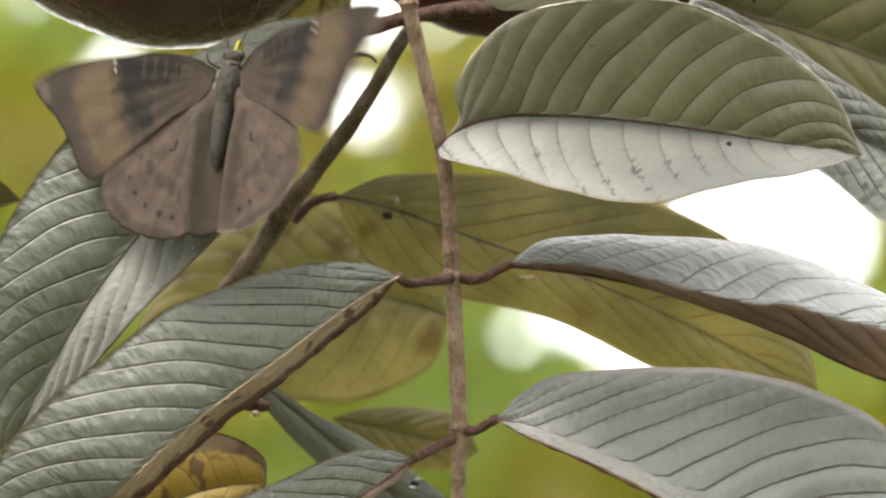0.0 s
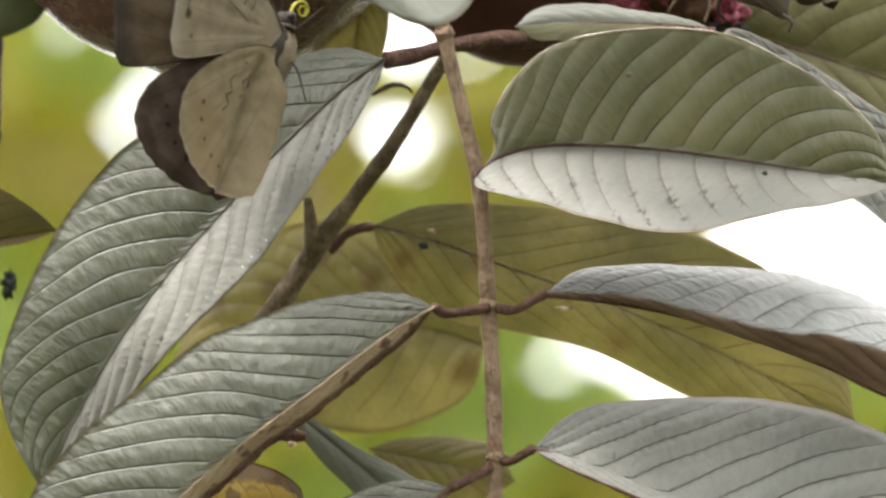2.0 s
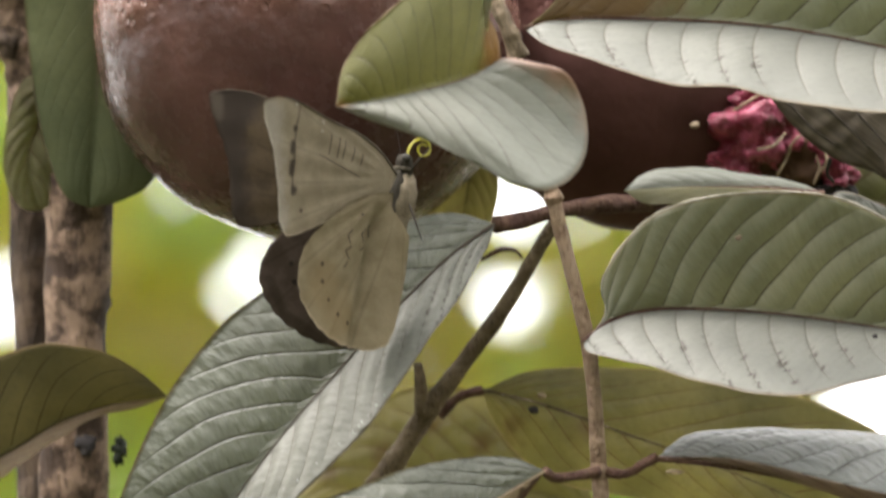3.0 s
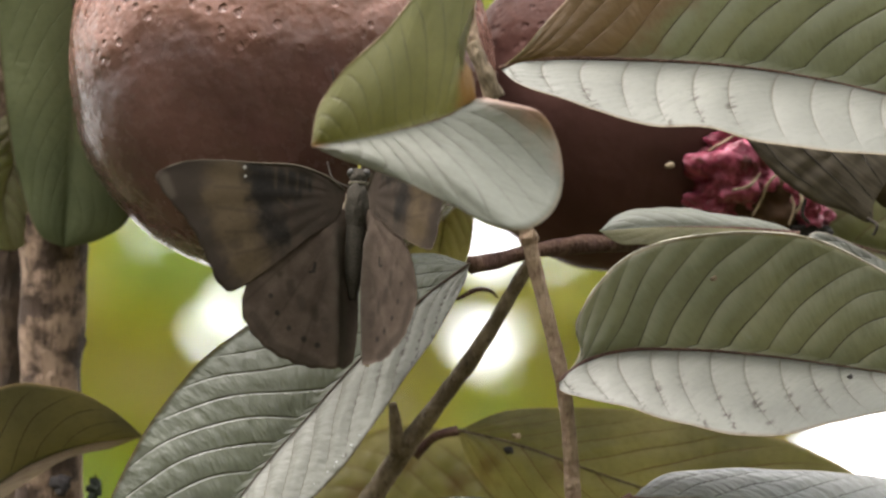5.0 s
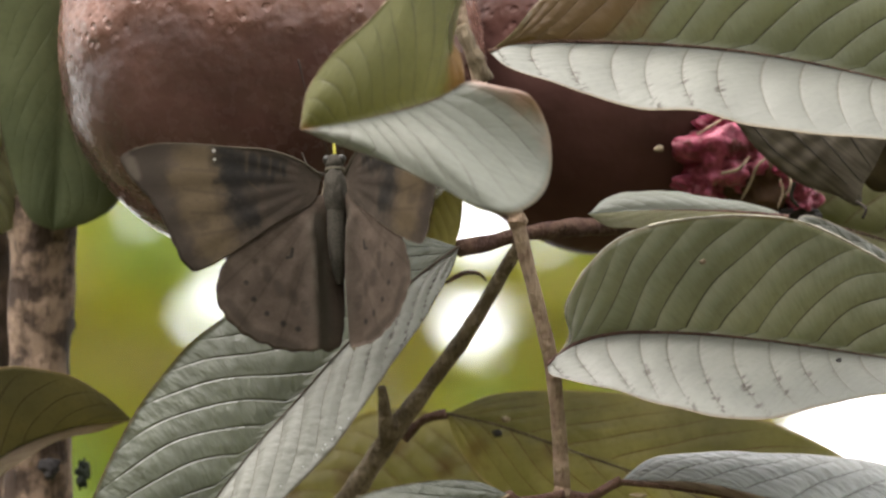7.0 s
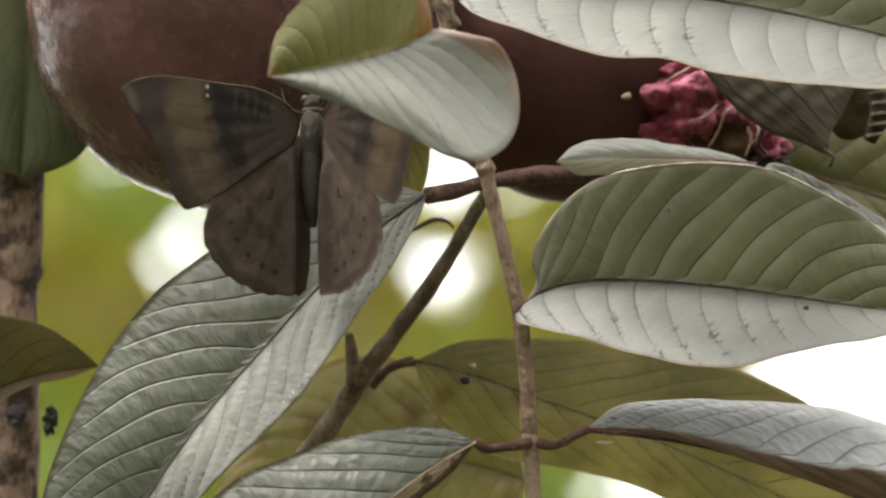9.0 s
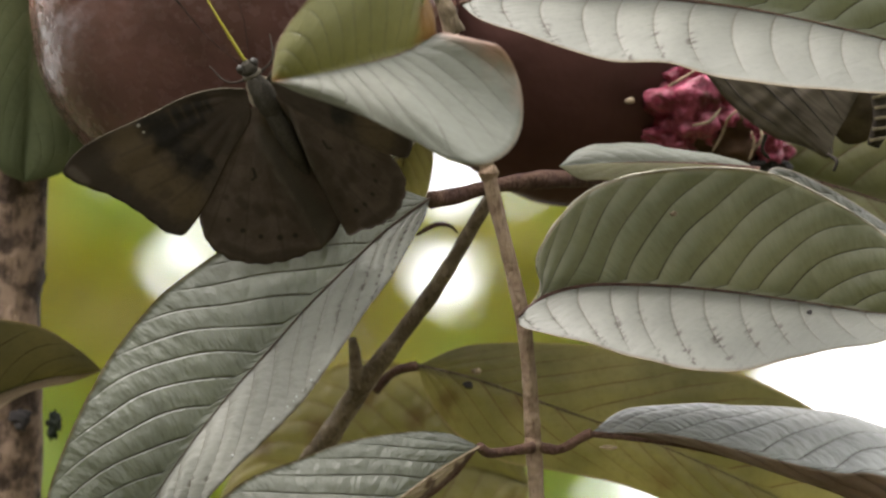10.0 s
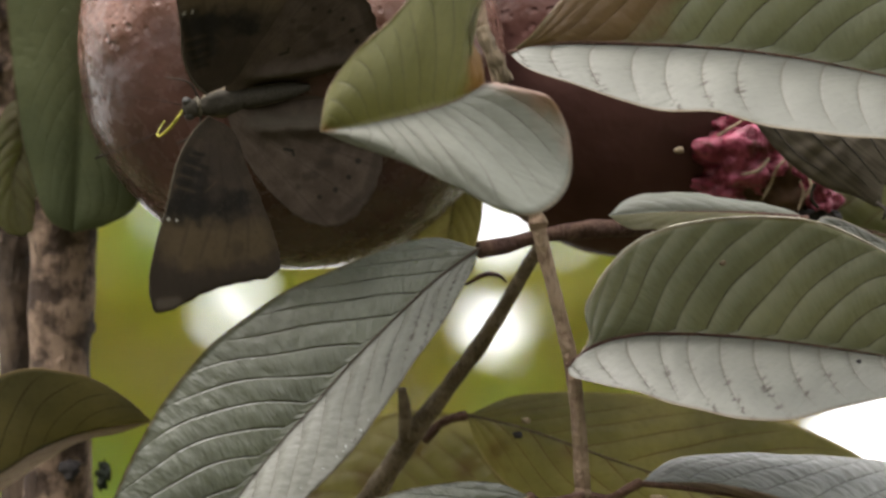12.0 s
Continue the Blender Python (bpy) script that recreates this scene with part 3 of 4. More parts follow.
# ---- leaves ----
def leaves():
    leaf("folded guava leaf with olive upper half and pale lit lower half",
         [(772, 262), (820, 226, 5), (900, 206, 8), (1050, 208, 10), (1200, 224, 10), (1350, 246, 8), (1525, 272, 4)],
         [(812, 215, 5), (804, 165, 5), (830, 108, 5), (880, 50, 5), (950, 16, 6), (1060, -2, 6), (1200, 2, 6), (1300, 40, 5), (1400, 98, 5), (1482, 172, 4)],
         [(790, 285, -3), (900, 305, -9), (1000, 335, -14), (1090, 356, -16), (1165, 356, -15), (1260, 336, -12), (1400, 305, -6)],
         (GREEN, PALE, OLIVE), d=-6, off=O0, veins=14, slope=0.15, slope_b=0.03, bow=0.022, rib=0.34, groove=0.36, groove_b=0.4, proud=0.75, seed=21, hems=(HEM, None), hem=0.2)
    leaf("grey-green guava leaf partly hidden behind another leaf",
         [(1200, 40), (1350, 130), (1500, 230), (1700, 330)],
         [(1230, -5), (1330, 35), (1470, 125), (1600, 215)],
         [(1250, 160, -2), (1400, 270, -5), (1470, 310, -6), (1568, 392, -6), (1650, 400, -4)],
         (LIGHT_GREY, LIGHT_GREY, DARK), d=22, off=O0, veins=10, groove=0.4)
    leaf("broad guava leaf with brown blotch and pale folded lower half",
         [(888, 115), (960, 100, 3), (1100, 100, 5), (1250, 107, 6), (1400, 125, 6), (1568, 160, 4), (1720, 200, 3), (1860, 250)],
         [(930, 80), (990, 10, 2), (1080, -70, 2), (1260, -150, 2), (1500, -140, 2), (1720, 20, 1)],
         [(920, 140, -4), (1000, 165, -7), (1060, 185, -9), (1150, 215, -11), (1250, 218, -12), (1350, 245, -13), (1450, 262, -13), (1568, 268, -11), (1750, 268, -6)],
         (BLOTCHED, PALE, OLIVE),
         d=-10, veins=15, slope=0.16, slope_b=0.02, bow=0.02, rib=0.34, groove=0.4, groove_b=0.35, proud=0.75, seed=22)
    leaf("curled guava leaf with yellow-green and pale halves and browned tip",
         [(846, 168, 2), (800, 196, -3), (740, 216, -5), (640, 239, -5), (555, 252, -3)],
         [(838, 120, 1), (815, 70, -2), (850, -20, 2), (830, -70, 0), (760, -37, -3), (688, 47, -4), (612, 118, -4), (567, 186, -3)],
         [(900, 178, 2), (960, 195, 1), (992, 250, 4), (1000, 320, 2), (979, 372, -6), (930, 400, -14), (870, 390, -14), (800, 355, -12), (700, 308, -9), (610, 276, -5)],
         (CURL, CURL_PALE, OLIVE), d=-40, veins=15, slope=0.10, slope_b=0.10, rib=0.25, puff=(1.5, 1.5), groove=0.12, groove_b=0.22, hems=(STRAW, None), hem=0.1)
    leaf("small grey-green guava leaf below the opened fruit",
         [(1420, 408), (1300, 398), (1160, 396), (1064, 402)],
         [(1370, 388, 2), (1260, 366, 4), (1170, 361, 4), (1100, 373, 3)],
         [(1330, 420, -3), (1200, 425, -4), (1110, 428, -3)],
         (BLUISH, OLIVE, DARK), d=10, veins=9, groove=0.15)
    leaf("silvery crinkled guava leaf with brown underside showing",
         [(905, 465), (1050, 470, -3), (1200, 505, -6), (1330, 535, -8), (1400, 537, -8), (1480, 560, -7), (1568, 580, -6), (1740, 640)],
         [(950, 430, 6), (1020, 418, 9), (1150, 412, 11), (1280, 420, 11), (1400, 447, 10), (1500, 487, 8), (1600, 540, 6)],
         [(1000, 479, 0), (1120, 501, 0), (1250, 541, 0), (1400, 597, 0), (1568, 675, 0), (1680, 680, 0)],
         (SILVER, BROWNISH, BROWNISH),
         d=-2, off=O0, veins=12, slope=0.16, rib=0.55, rib_line=[(905, 468, -1), (1000, 478, -1), (1120, 499, -1), (1250, 539, -1), (1400, 594, -1), (1568, 670, -1), (1690, 672, 0)], groove=0.6, stalk=[(806, 490, 2), (845, 496, 1), (880, 478, 0)], seed=5)
    leaf("grey-green guava leaf with deep side veins and rolled edge",
         [(880, 742), (960, 764, -4), (1050, 801, -6), (1150, 842, -7), (1250, 884, -8), (1400, 960, -6), (1680, 1080)],
         [(892, 730, 1), (930, 690, 5), (1000, 660, 9), (1100, 650, 11), (1200, 648, 12), (1330, 660, 12), (1450, 690, 10), (1568, 752, 7), (1680, 880, 3)],
         [(930, 771, -7), (1020, 809, -11), (1110, 851, -13), (1200, 897, -14), (1400, 992, -11)],
         (LIGHT_GREY, PALE, BROWNISH), d=-4, off=O0, veins=14, slope=0.2, rib=0.28, proud=0.5, hems=(None, RED_TWIG), hem=0.35, stalk=[(815, 760, 4), (840, 764, 3), (862, 752, 2)], seed=3, groove=1.2)
    leaf("long grey-green guava leaf with brown rolled lower edge",
         [(705, 490), (640, 528, -3), (560, 586, -6), (480, 648, -8), (380, 722, -9), (290, 798, -9), (200, 880, -8), (60, 990)],
         [(650, 468, 0), (580, 465, -1), (480, 480, -2), (380, 515, -3), (300, 545, -4), (250, 580, -4), (180, 640, -4), (100, 700, -4), (40, 760, -3), (0, 810, -2), (-20, 900, -1)],
         [(655, 548, 1), (568, 616, -1), (490, 680, -3), (398, 748, -4), (310, 828, -4), (226, 902, -3)],
         (GREY, TAN, BROWNISH), d=-10, off=O0, veins=14, slope=0.17, rib=0.25, rib_mat=STRAW, puff=(1.0, 0.3), groove_b=0.05, hems=(None, RED_TWIG), hem=0.5, stalk=[(800, 492, 8), (750, 500, 5), (722, 502, 2)], seed=8, groove=0.34)
    leaf("large grey-green guava leaf hanging below the fruit",
         [(834, 456, 2), (765, 506), (695, 571, -2), (615, 651, -3), (545, 731, -3), (465, 821, -3), (405, 901, -3), (350, 983, -2), (290, 1095), (228, 1222)],
         [(765, 436, 6), (695, 446, 7), (595, 486, 6), (495, 530, 5), (405, 591, 3), (345, 641, 2), (275, 726, 1), (225, 811), (185, 901), (158, 980), (153, 1050), (180, 1140)],
         [(820, 501, 0), (775, 581, -5), (715, 661, -10), (635, 781, -13), (575, 851, -13), (505, 921, -12), (450, 983, -10), (400, 1040, -7), (310, 1140, -3)],
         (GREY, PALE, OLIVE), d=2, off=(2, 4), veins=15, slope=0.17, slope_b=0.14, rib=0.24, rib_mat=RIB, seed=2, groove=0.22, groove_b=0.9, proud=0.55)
    leaf("small grey-green guava leaf on a reddish stalk",
         [(735, 812), (690, 850), (640, 884), (560, 940), (420, 1010)],
         [(680, 797, 4), (620, 803, 5), (560, 825, 5), (490, 855, 4), (420, 890, 3), (370, 960, 2)],
         [(710, 848, -1), (660, 885, -2), (590, 940, -2)],
         (GREY, BROWNISH, BROWNISH), d=-4, off=O0, veins=9, rib=0.7, stalk=[(812, 768, 4), (790, 785, 2)], seed=4)
    leaf("bluish green guava leaf hanging point up",
         [(456, 676), (540, 745), (640, 830), (720, 900), (800, 980)],
         [(480, 682), (560, 735), (640, 775), (720, 828), (800, 890), (830, 950)],
         [(470, 720), (510, 770), (560, 818), (620, 884), (700, 950)],
         (BLUISH, BLUISH, DARK), d=30, off=O0, groove=0.08, veins=9, rib=0.14)
    leaf("yellowing guava leaf with brown spots",
         [(474, 858), (405, 862), (320, 885), (200, 940)],
         [(468, 812, 1), (415, 777, 2), (350, 768, 3), (270, 815, 2)],
         [(455, 890, -1), (400, 930, -2), (300, 975, -2)],
         (YELLOW, YELLOW, YELLOW), d=14, off=O0, veins=7, rib=0.3, rib_mat=OLD_TWIG, slope=0.15, groove=0.08)
    leaf("broad olive guava leaf with brown midrib and spots",
         [(596, 347), (700, 372), (850, 425), (1000, 478), (1200, 565), (1452, 692)],
         [(680, 313, 3), (780, 305, 5), (900, 310, 6), (1000, 325, 6), (1100, 345, 5), (1200, 375, 4), (1330, 450, 3), (1430, 600, 2)],
         [(612, 400, 0), (660, 465, 0), (740, 515, 0), (830, 532, 0), (900, 545, 0), (1000, 572, 0), (1150, 645, 0), (1300, 700, 0)],
         (OLIVE_BROWN, OLIVE_BROWN, OLIVE_BROWN), d=34, off=O0, veins=13, rib=0.36, rib_mat=OLD_TWIG, stalk=[(520, 390, 2), (555, 358, 0)], seed=6)
    leaf("olive guava leaf in the shade of the others",
         [(795, 560), (700, 530), (500, 510), (330, 560), (220, 640)],
         [(760, 470, 2), (640, 370, 3), (480, 340, 4), (360, 405, 3), (285, 500, 2)],
         [(770, 640, -2), (700, 688, -3), (600, 715, -3), (450, 700, -2), (300, 690, -1)],
         (OLIVE_BROWN, OLIVE_BROWN, OLIVE_BROWN), d=80, off=O0, veins=12, rib=0.15, seed=9, groove=0.4)
    leaf("dull olive guava leaf low among the twigs",
         [(590, 742), (680, 760), (760, 775), (850, 800)],
         [(650, 724, 1), (740, 721, 2), (815, 740, 2)],
         [(640, 790, -1), (720, 830, -1), (800, 830, -1)],
         (OLIVE_BROWN, OLIVE_BROWN, OLIVE_BROWN), d=62, off=O0, veins=8, rib=0.15, seed=10)
    leaf("dark olive guava leaf above the others",
         [(1150, 0), (1300, 20), (1568, 110), (1800, 220)],
         [(1250, -110, 2), (1500, -110, 3), (1700, 0, 2)],
         [(1250, 90, -2), (1450, 180, -3), (1650, 240, -2)],
         (OLIVE, OLIVE, DARK), d=50, off=O0, veins=10, rib=0.5, seed=12)
    leaf("dark green guava leaf hanging beside the fruit",
         [(120, -330), (130, -100), (135, 150), (118, 432)],
         [(-30, -200), (-5, 0), (8, 130), (25, 260), (48, 350), (75, 410)],
         [(300, -200), (330, 0), (310, 200), (240, 368), (185, 415)],
         (DARK, DARK, DARK), d=44, groove=0.07, veins=14, rib=0.5, seed=13)
    leaf("dark olive guava leaf against the trunk",
         [(90, 180), (60, 270), (40, 340), (60, 430)],
         [(30, 200), (0, 290), (-2, 370), (25, 420)],
         [(120, 250), (110, 330), (95, 400)],
         (OLIVE, OLIVE, DARK), d=52, off=(-30, 8), veins=8, rib=0.4, seed=14)
    leaf("dark green guava leaf with folded brown-green underside",
         [(-200, 960), (-60, 885), (0, 852), (60, 815), (150, 782), (257, 766)],
         [(-150, 760, -6), (0, 680, -9), (90, 674, -9), (160, 693, -7), (222, 735, -3)],
         [(-60, 920, -3), (0, 884, -3), (60, 842, -3), (130, 802, -2), (200, 786, -1)],
         (SHADE_OLIVE, BROWNISH, OLIVE), d=36, groove=0.18, veins=10, rib=0.3, seed=15)


    leaf("olive guava leaf behind the fruit",
         [(800, 230), (795, 330), (785, 420), (765, 520)],
         [(720, 280), (690, 370), (700, 460)],
         [(835, 290), (843, 385), (832, 450), (805, 500)],
         (OLIVE_BROWN, OLIVE_BROWN, OLIVE_BROWN), d=44, veins=9, rib=0.4, seed=17)


leaves()


def specks():
    """Small marks that sit on the leaves."""
    for u, v, d, r, mat, label in ((1509, 660, -7, 0.0004, CHAR, "tiny black speck on a pale leaf"), (1268, 486, -3.5, 0.0005, OLD_TWIG, "tiny brown scar on a green leaf"),
                                   (904, 790, 31, 0.0007, CHAR, "dark dropping on an olive leaf"), (919, 765, 31, 0.0006, STRAW, "pale crumb on an olive leaf")):
        tagged(ball("leaf_speck", at(u, v, d), (r * 1.3, r * 0.4, r), mat, None, lat=10, lon=14, lump=0.4, freq=1500), label, "speck")
    for u, v, r in ((584, 829, 0.0002), (487, 915, 0.00026), (520, 884, 0.00014), (600, 811, 0.00022), (611, 800, 0.00014), (626, 782, 0.00024), (595, 819, 0.00013), (640, 764, 0.00016), (560, 850, 0.00018)):
        tagged(ball("dew_drop", at(u, v, -11.2), (r, r * 0.7, r), DEW, None, lat=10, lon=14), "tiny bright dew drop on a leaf", "dew drop", "dew drops")
    g = base("gnat", at(956, 1265, 14.5), "tiny dark gnat with glinting wings on a leaf", "gnat")
    ball("body", at(955, 1265, 14.5), (0.0008, 0.0005, 0.0004), CHAR, g, lat=10, lon=14, lump=0.3, freq=1500)
    for du, dv in ((4, -8), (-5, 7)):
        ball("wing", at(956 + du, 1265 + dv, 14.0), (0.0006, 0.0001, 0.0003), DEW, g, "glinting clear wing", lat=8, lon=12)
    tagged(ball("fruit_speck", at(1190, 286, 31.6), (0.0009, 0.0004, 0.0006), STRAW, None, lat=10, lon=14, lump=0.3, freq=900), "pale scar on the dark red fruit", "speck")
    tagged(ball("crumb", at(673, 1143, 11), (0.0007, 0.0005, 0.0006), STRAW, None, lat=10, lon=14, lump=0.4, freq=1200), "pale crumb on the dark stub", "speck")
    fleck = ball("leaf_fleck", at(1155, 900, -3), (0.0018, 0.0003, 0.0004), STRAW, None, lat=8, lon=16, lump=0.3, freq=900)
    tagged(fleck, "cream fleck under the silvery leaf", "speck")


specks()


# ---- fruits ----
def fruits():
    a = base("guava_fruit", at(600, -240, 32), "ripe reddish brown guava with pitted shiny skin", "guava", "guava fruits")
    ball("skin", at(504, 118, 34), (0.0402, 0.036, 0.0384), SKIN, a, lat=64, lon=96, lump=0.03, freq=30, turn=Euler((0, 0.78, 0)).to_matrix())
    tube("fruit_stalk", [at(640, -225, 32), at(700, -290, 22), at(800, -380, 8)], [0.002, 0.0016, 0.0016], TWIG, a, n=20)
    b = base("guava_fruit", at(900, 60, 50), "shaded dark red guava torn open to pink pulp", "guava", "guava fruits")
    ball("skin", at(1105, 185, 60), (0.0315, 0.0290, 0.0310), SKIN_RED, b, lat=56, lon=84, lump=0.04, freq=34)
    tube("fruit_stalk", [at(930, 20, 50), at(960, -80, 52), at(1000, -220, 46)], [0.0016, 0.0014, 0.0014], TWIG, b, n=16)
    for name, u, v, d, r, lump, freq, mat, label in (
            ("pulp", 1300, 300, 39, (0.0088, 0.007, 0.0070), 0.5, 230, PULP, "torn wet pink pulp"),
            ("pulp", 1292, 246, 38, (0.0046, 0.004, 0.0044), 0.6, 330, PULP, "torn wet pink pulp"),
            ("pulp", 1345, 292, 39, (0.0060, 0.005, 0.0056), 0.6, 300, PULP, "torn wet pink pulp"),
            ("pulp", 1262, 350, 39, (0.0046, 0.004, 0.0036), 0.6, 330, PULP, "torn wet pink pulp"),
            ("hollow", 1375, 350, 40, (0.0075, 0.005, 0.0062), 0.40, 260, HOLLOW, "browned hollow of the eaten fruit"),
            ("torn_rim", 1424, 330, 38, (0.0036, 0.004, 0.0048), 0.8, 400, PULP, "red torn edge"),
            ("torn_rim", 1440, 372, 37, (0.0028, 0.003, 0.0032), 0.8, 500, PULP, "red torn edge"),
            ("calyx", 1436, 402, 36, (0.0034, 0.002, 0.0016), 0.50, 500, CHAR, "dark dried calyx")):
        ball(name, at(u, v, d), r, mat, b, label, lat=40, lon=60, lump=lump, freq=freq)
    for pts in ([(1255, 262, 33), (1280, 248, 32), (1308, 230, 32)], [(1335, 376, 33), (1352, 346, 33), (1362, 320, 32), (1378, 304, 31), (1394, 298, 31)],
                [(1400, 392, 33), (1410, 362, 33), (1404, 340, 33)], [(1412, 372, 33), (1424, 350, 32), (1418, 330, 33)], [(1300, 330, 31), (1330, 322, 31), (1350, 300, 32)]):
        tube("fibre", [at(*p) for p in pts], [0.00022, 0.00032, 0.00016], STRAW, b, n=14, seg=8)


fruits()


# ---- butterflies ----
def stroke_distance(m, vec, start, run):
    """Distance of the coordinate vec from the stroke that goes from start by run."""
    def vector(op, a, b):
        n = m.add("ShaderNodeVectorMath")
        n.operation = op
        m.put(a, n.inputs[0])
        m.put(b, n.inputs[3 if op == "SCALE" else 1])
        return n
    rel = vector("SUBTRACT", vec, start).outputs[0]
    along = m.math("DIVIDE", vector("DOT_PRODUCT", rel, run).outputs["Value"], run[0] ** 2 + run[1] ** 2, True)
    n = m.add("ShaderNodeVectorMath")
    n.operation = "SCALE"
    n.inputs[0].default_value = run
    m.put(along, n.inputs[3])
    return vector("DISTANCE", rel, n.outputs[0]).outputs["Value"]


def spot_mask(m, spots, soft=0.6):
    """Soft marks in wing millimetres: round ones (x, y, radius) and strokes (x, y, x, y, radius)."""
    total = None
    vec = m.coord("UV")
    if max(s[-1] for s in spots) > 0.9:
        stir = m.add("ShaderNodeTexNoise")
        stir.inputs["Scale"].default_value = 0.45
        stir.inputs["Detail"].default_value = 4
        m.put(vec, stir.inputs["Vector"])
        away = m.add("ShaderNodeVectorMath")
        away.operation = "MULTIPLY_ADD"
        m.put(stir.outputs["Color"], away.inputs[0])
        away.inputs[1].default_value = (4.5, 4.5, 0)
        away.inputs[2].default_value = (-2.25, -2.25, 0)
        both = m.add("ShaderNodeVectorMath")
        m.put(vec, both.inputs[0])
        m.put(away.outputs[0], both.inputs[1])
        vec = both.outputs[0]
    for mark in spots:
        if len(mark) == 3:
            d = m.add("ShaderNodeVectorMath")
            d.operation = "DISTANCE"
            m.put(vec, d.inputs[0])
            d.inputs[1].default_value = (mark[0], mark[1], 0)
            away, r = d.outputs["Value"], mark[2]
        else:
            x0, y0, x1, y1, r = mark
            away = stroke_distance(m, vec, (x0, y0, 0), (x1 - x0, y1 - y0, 0))
        s = m.step(away, r * (1 - soft), r * (1 + soft), 1.0, 0.0)
        total = s if total is None else m.math("MAXIMUM", total, s)
    return total


def wing_mat(name, ground_low, ground_high, marks, through=0.12):
    """marks: (colour, strength, [(x, y, radius)...]) laid over one another."""
    m = Nodes(name, 0.9, 0.1)
    vec = m.coord("UV")
    n, f = m.noise(0.25, 4, vec), m.noise(3.0, 3, vec)
    colour = m.mix(m.step(n, 0.35, 0.65), ground_low, ground_high)
    colour = m.mix(m.math("MULTIPLY", m.step(f, 0.45, 0.7), 0.3), colour, tuple(0.6 * c for c in ground_low))
    ux, uy = m.uv()
    ang = m.math("ARCTAN2", uy, m.math("ADD", ux, 0.5))
    rib = m.step(m.math("ABSOLUTE", m.math("SUBTRACT", m.math("FRACT", m.math("MULTIPLY", ang, 4.14)), 0.5)), 0.44, 0.49)
    colour = m.mix(m.math("MULTIPLY", rib, 0.3), colour, tuple(0.45 * x for x in ground_low))
    for tone, strength, spots in marks:
        mask = spot_mask(m, spots)
        rag = m.math("MULTIPLY", mask, m.step(m.noise(1.2, 3, vec), 0.25, 0.5, 0.6, 1.0))
        colour = m.mix(m.math("MULTIPLY", rag, strength), colour, tone)
    m.bump(m.math("ADD", f, m.noise(12.0, 2, vec)), 0.00012, 0.7)
    return m.done(colour, through)


BLACK, OCHRE, UMBER, WHITE = (0.011, 0.010, 0.009), (0.080, 0.058, 0.033), (0.030, 0.023, 0.018), (0.375, 0.365, 0.340)
FORE_TOP = wing_mat("forewing_top", (0.0310, 0.0240, 0.0180), (0.0450, 0.0340, 0.0255), [
    (OCHRE, 0.75, [(23, -1.5, 21.5, -9.5, 3.9), (20.5, -10, 17.5, -15.5, 3.3), (25, -5, 2.6)]),
    (UMBER, 0.35, [(25.5, -3.5, 17.5, -2.5, 0.3), (24.5, -7, 16, -6.5, 0.3), (22.5, -11, 14.5, -9.5, 0.3), (20, -14.5, 12.5, -11.5, 0.3)]),
    (UMBER, 0.55, [(20.2, -12.5, 1.3)]),
    (UMBER, 0.9, [(33.2, -3, 30.5, -9, 3.0), (30.5, -9, 23.5, -18.3, 2.9), (31, -0.8, 2.2)]),
    ((0.075, 0.062, 0.048), 0.7, [(34.6, -3.6, 33.2, -6.2, 0.9)]),
    (BLACK, 0.92, [(18.2, 0.6, 16.8, -3.6, 2.3), (16.3, -4.2, 12.4, -9.4, 2.2), (11.4, -9.6, 1.8)]),
    (UMBER, 0.7, [(7, -2.4, 12, -5, 2.6), (8, -6.5, 2.2)]),
    (BLACK, 0.75, [(9, 0.6, 15, 0.4, 1.5), (11, -2.4, 16, -2, 1.6)]),
    (OCHRE, 0.22, [(14.7, 2.0, 14.2, -1.6, 0.3), (12.4, 1.8, 12.2, -0.4, 0.24), (10.3, 1.8, 10.0, -1.2, 0.22), (8.5, 1.4, 8.2, -0.2, 0.16), (13.6, -3.4, 11, -4.6, 0.2)]),
    (BLACK, 0.7, [(13.6, 1.7, 13.2, -2.6, 0.55), (11.5, 1.5, 11.0, -1.4, 0.5), (9.6, 1.2, 9.4, -2.2, 0.35), (7.8, 0.8, 7.5, -0.8, 0.3)]),
    (WHITE, 0.9, [(20.5, 0.9, 0.3), (20.1, -0.6, 0.24)])])
HIND_TOP = wing_mat("hindwing_top", (0.046, 0.034, 0.026), (0.070, 0.053, 0.041), [
    ((0.052, 0.045, 0.034), 0.75, [(1.8, -6, 1.6, -27, 1.7)]),
    (UMBER, 0.45, [(4.6, -8, 4.0, -24, 1.2)]),
    (UMBER, 0.75, [(11.6, -14.8, 11.2, -16.4, 0.75), (9.7, -17.2, 9.2, -18.9, 0.8), (7.0, -19.0, 6.6, -20.6, 0.75), (5.2, -21.0, 4.9, -22.6, 0.7), (13.4, -13.2, 0.55)]),
    (BLACK, 0.85, [(15.2, -17.0, 0.42), (14.0, -20.0, 0.5), (11.8, -22.6, 0.46), (9.0, -24.4, 0.55), (6.4, -25.4, 0.5), (6.6, -11.0, 6.9, -12.4, 0.3), (6.9, -12.4, 7.7, -12.6, 0.25)]),
    (UMBER, 0.7, [(18.5, -20.5, 14.5, -26, 0.8), (14.5, -26, 6.8, -28.6, 0.9)])])
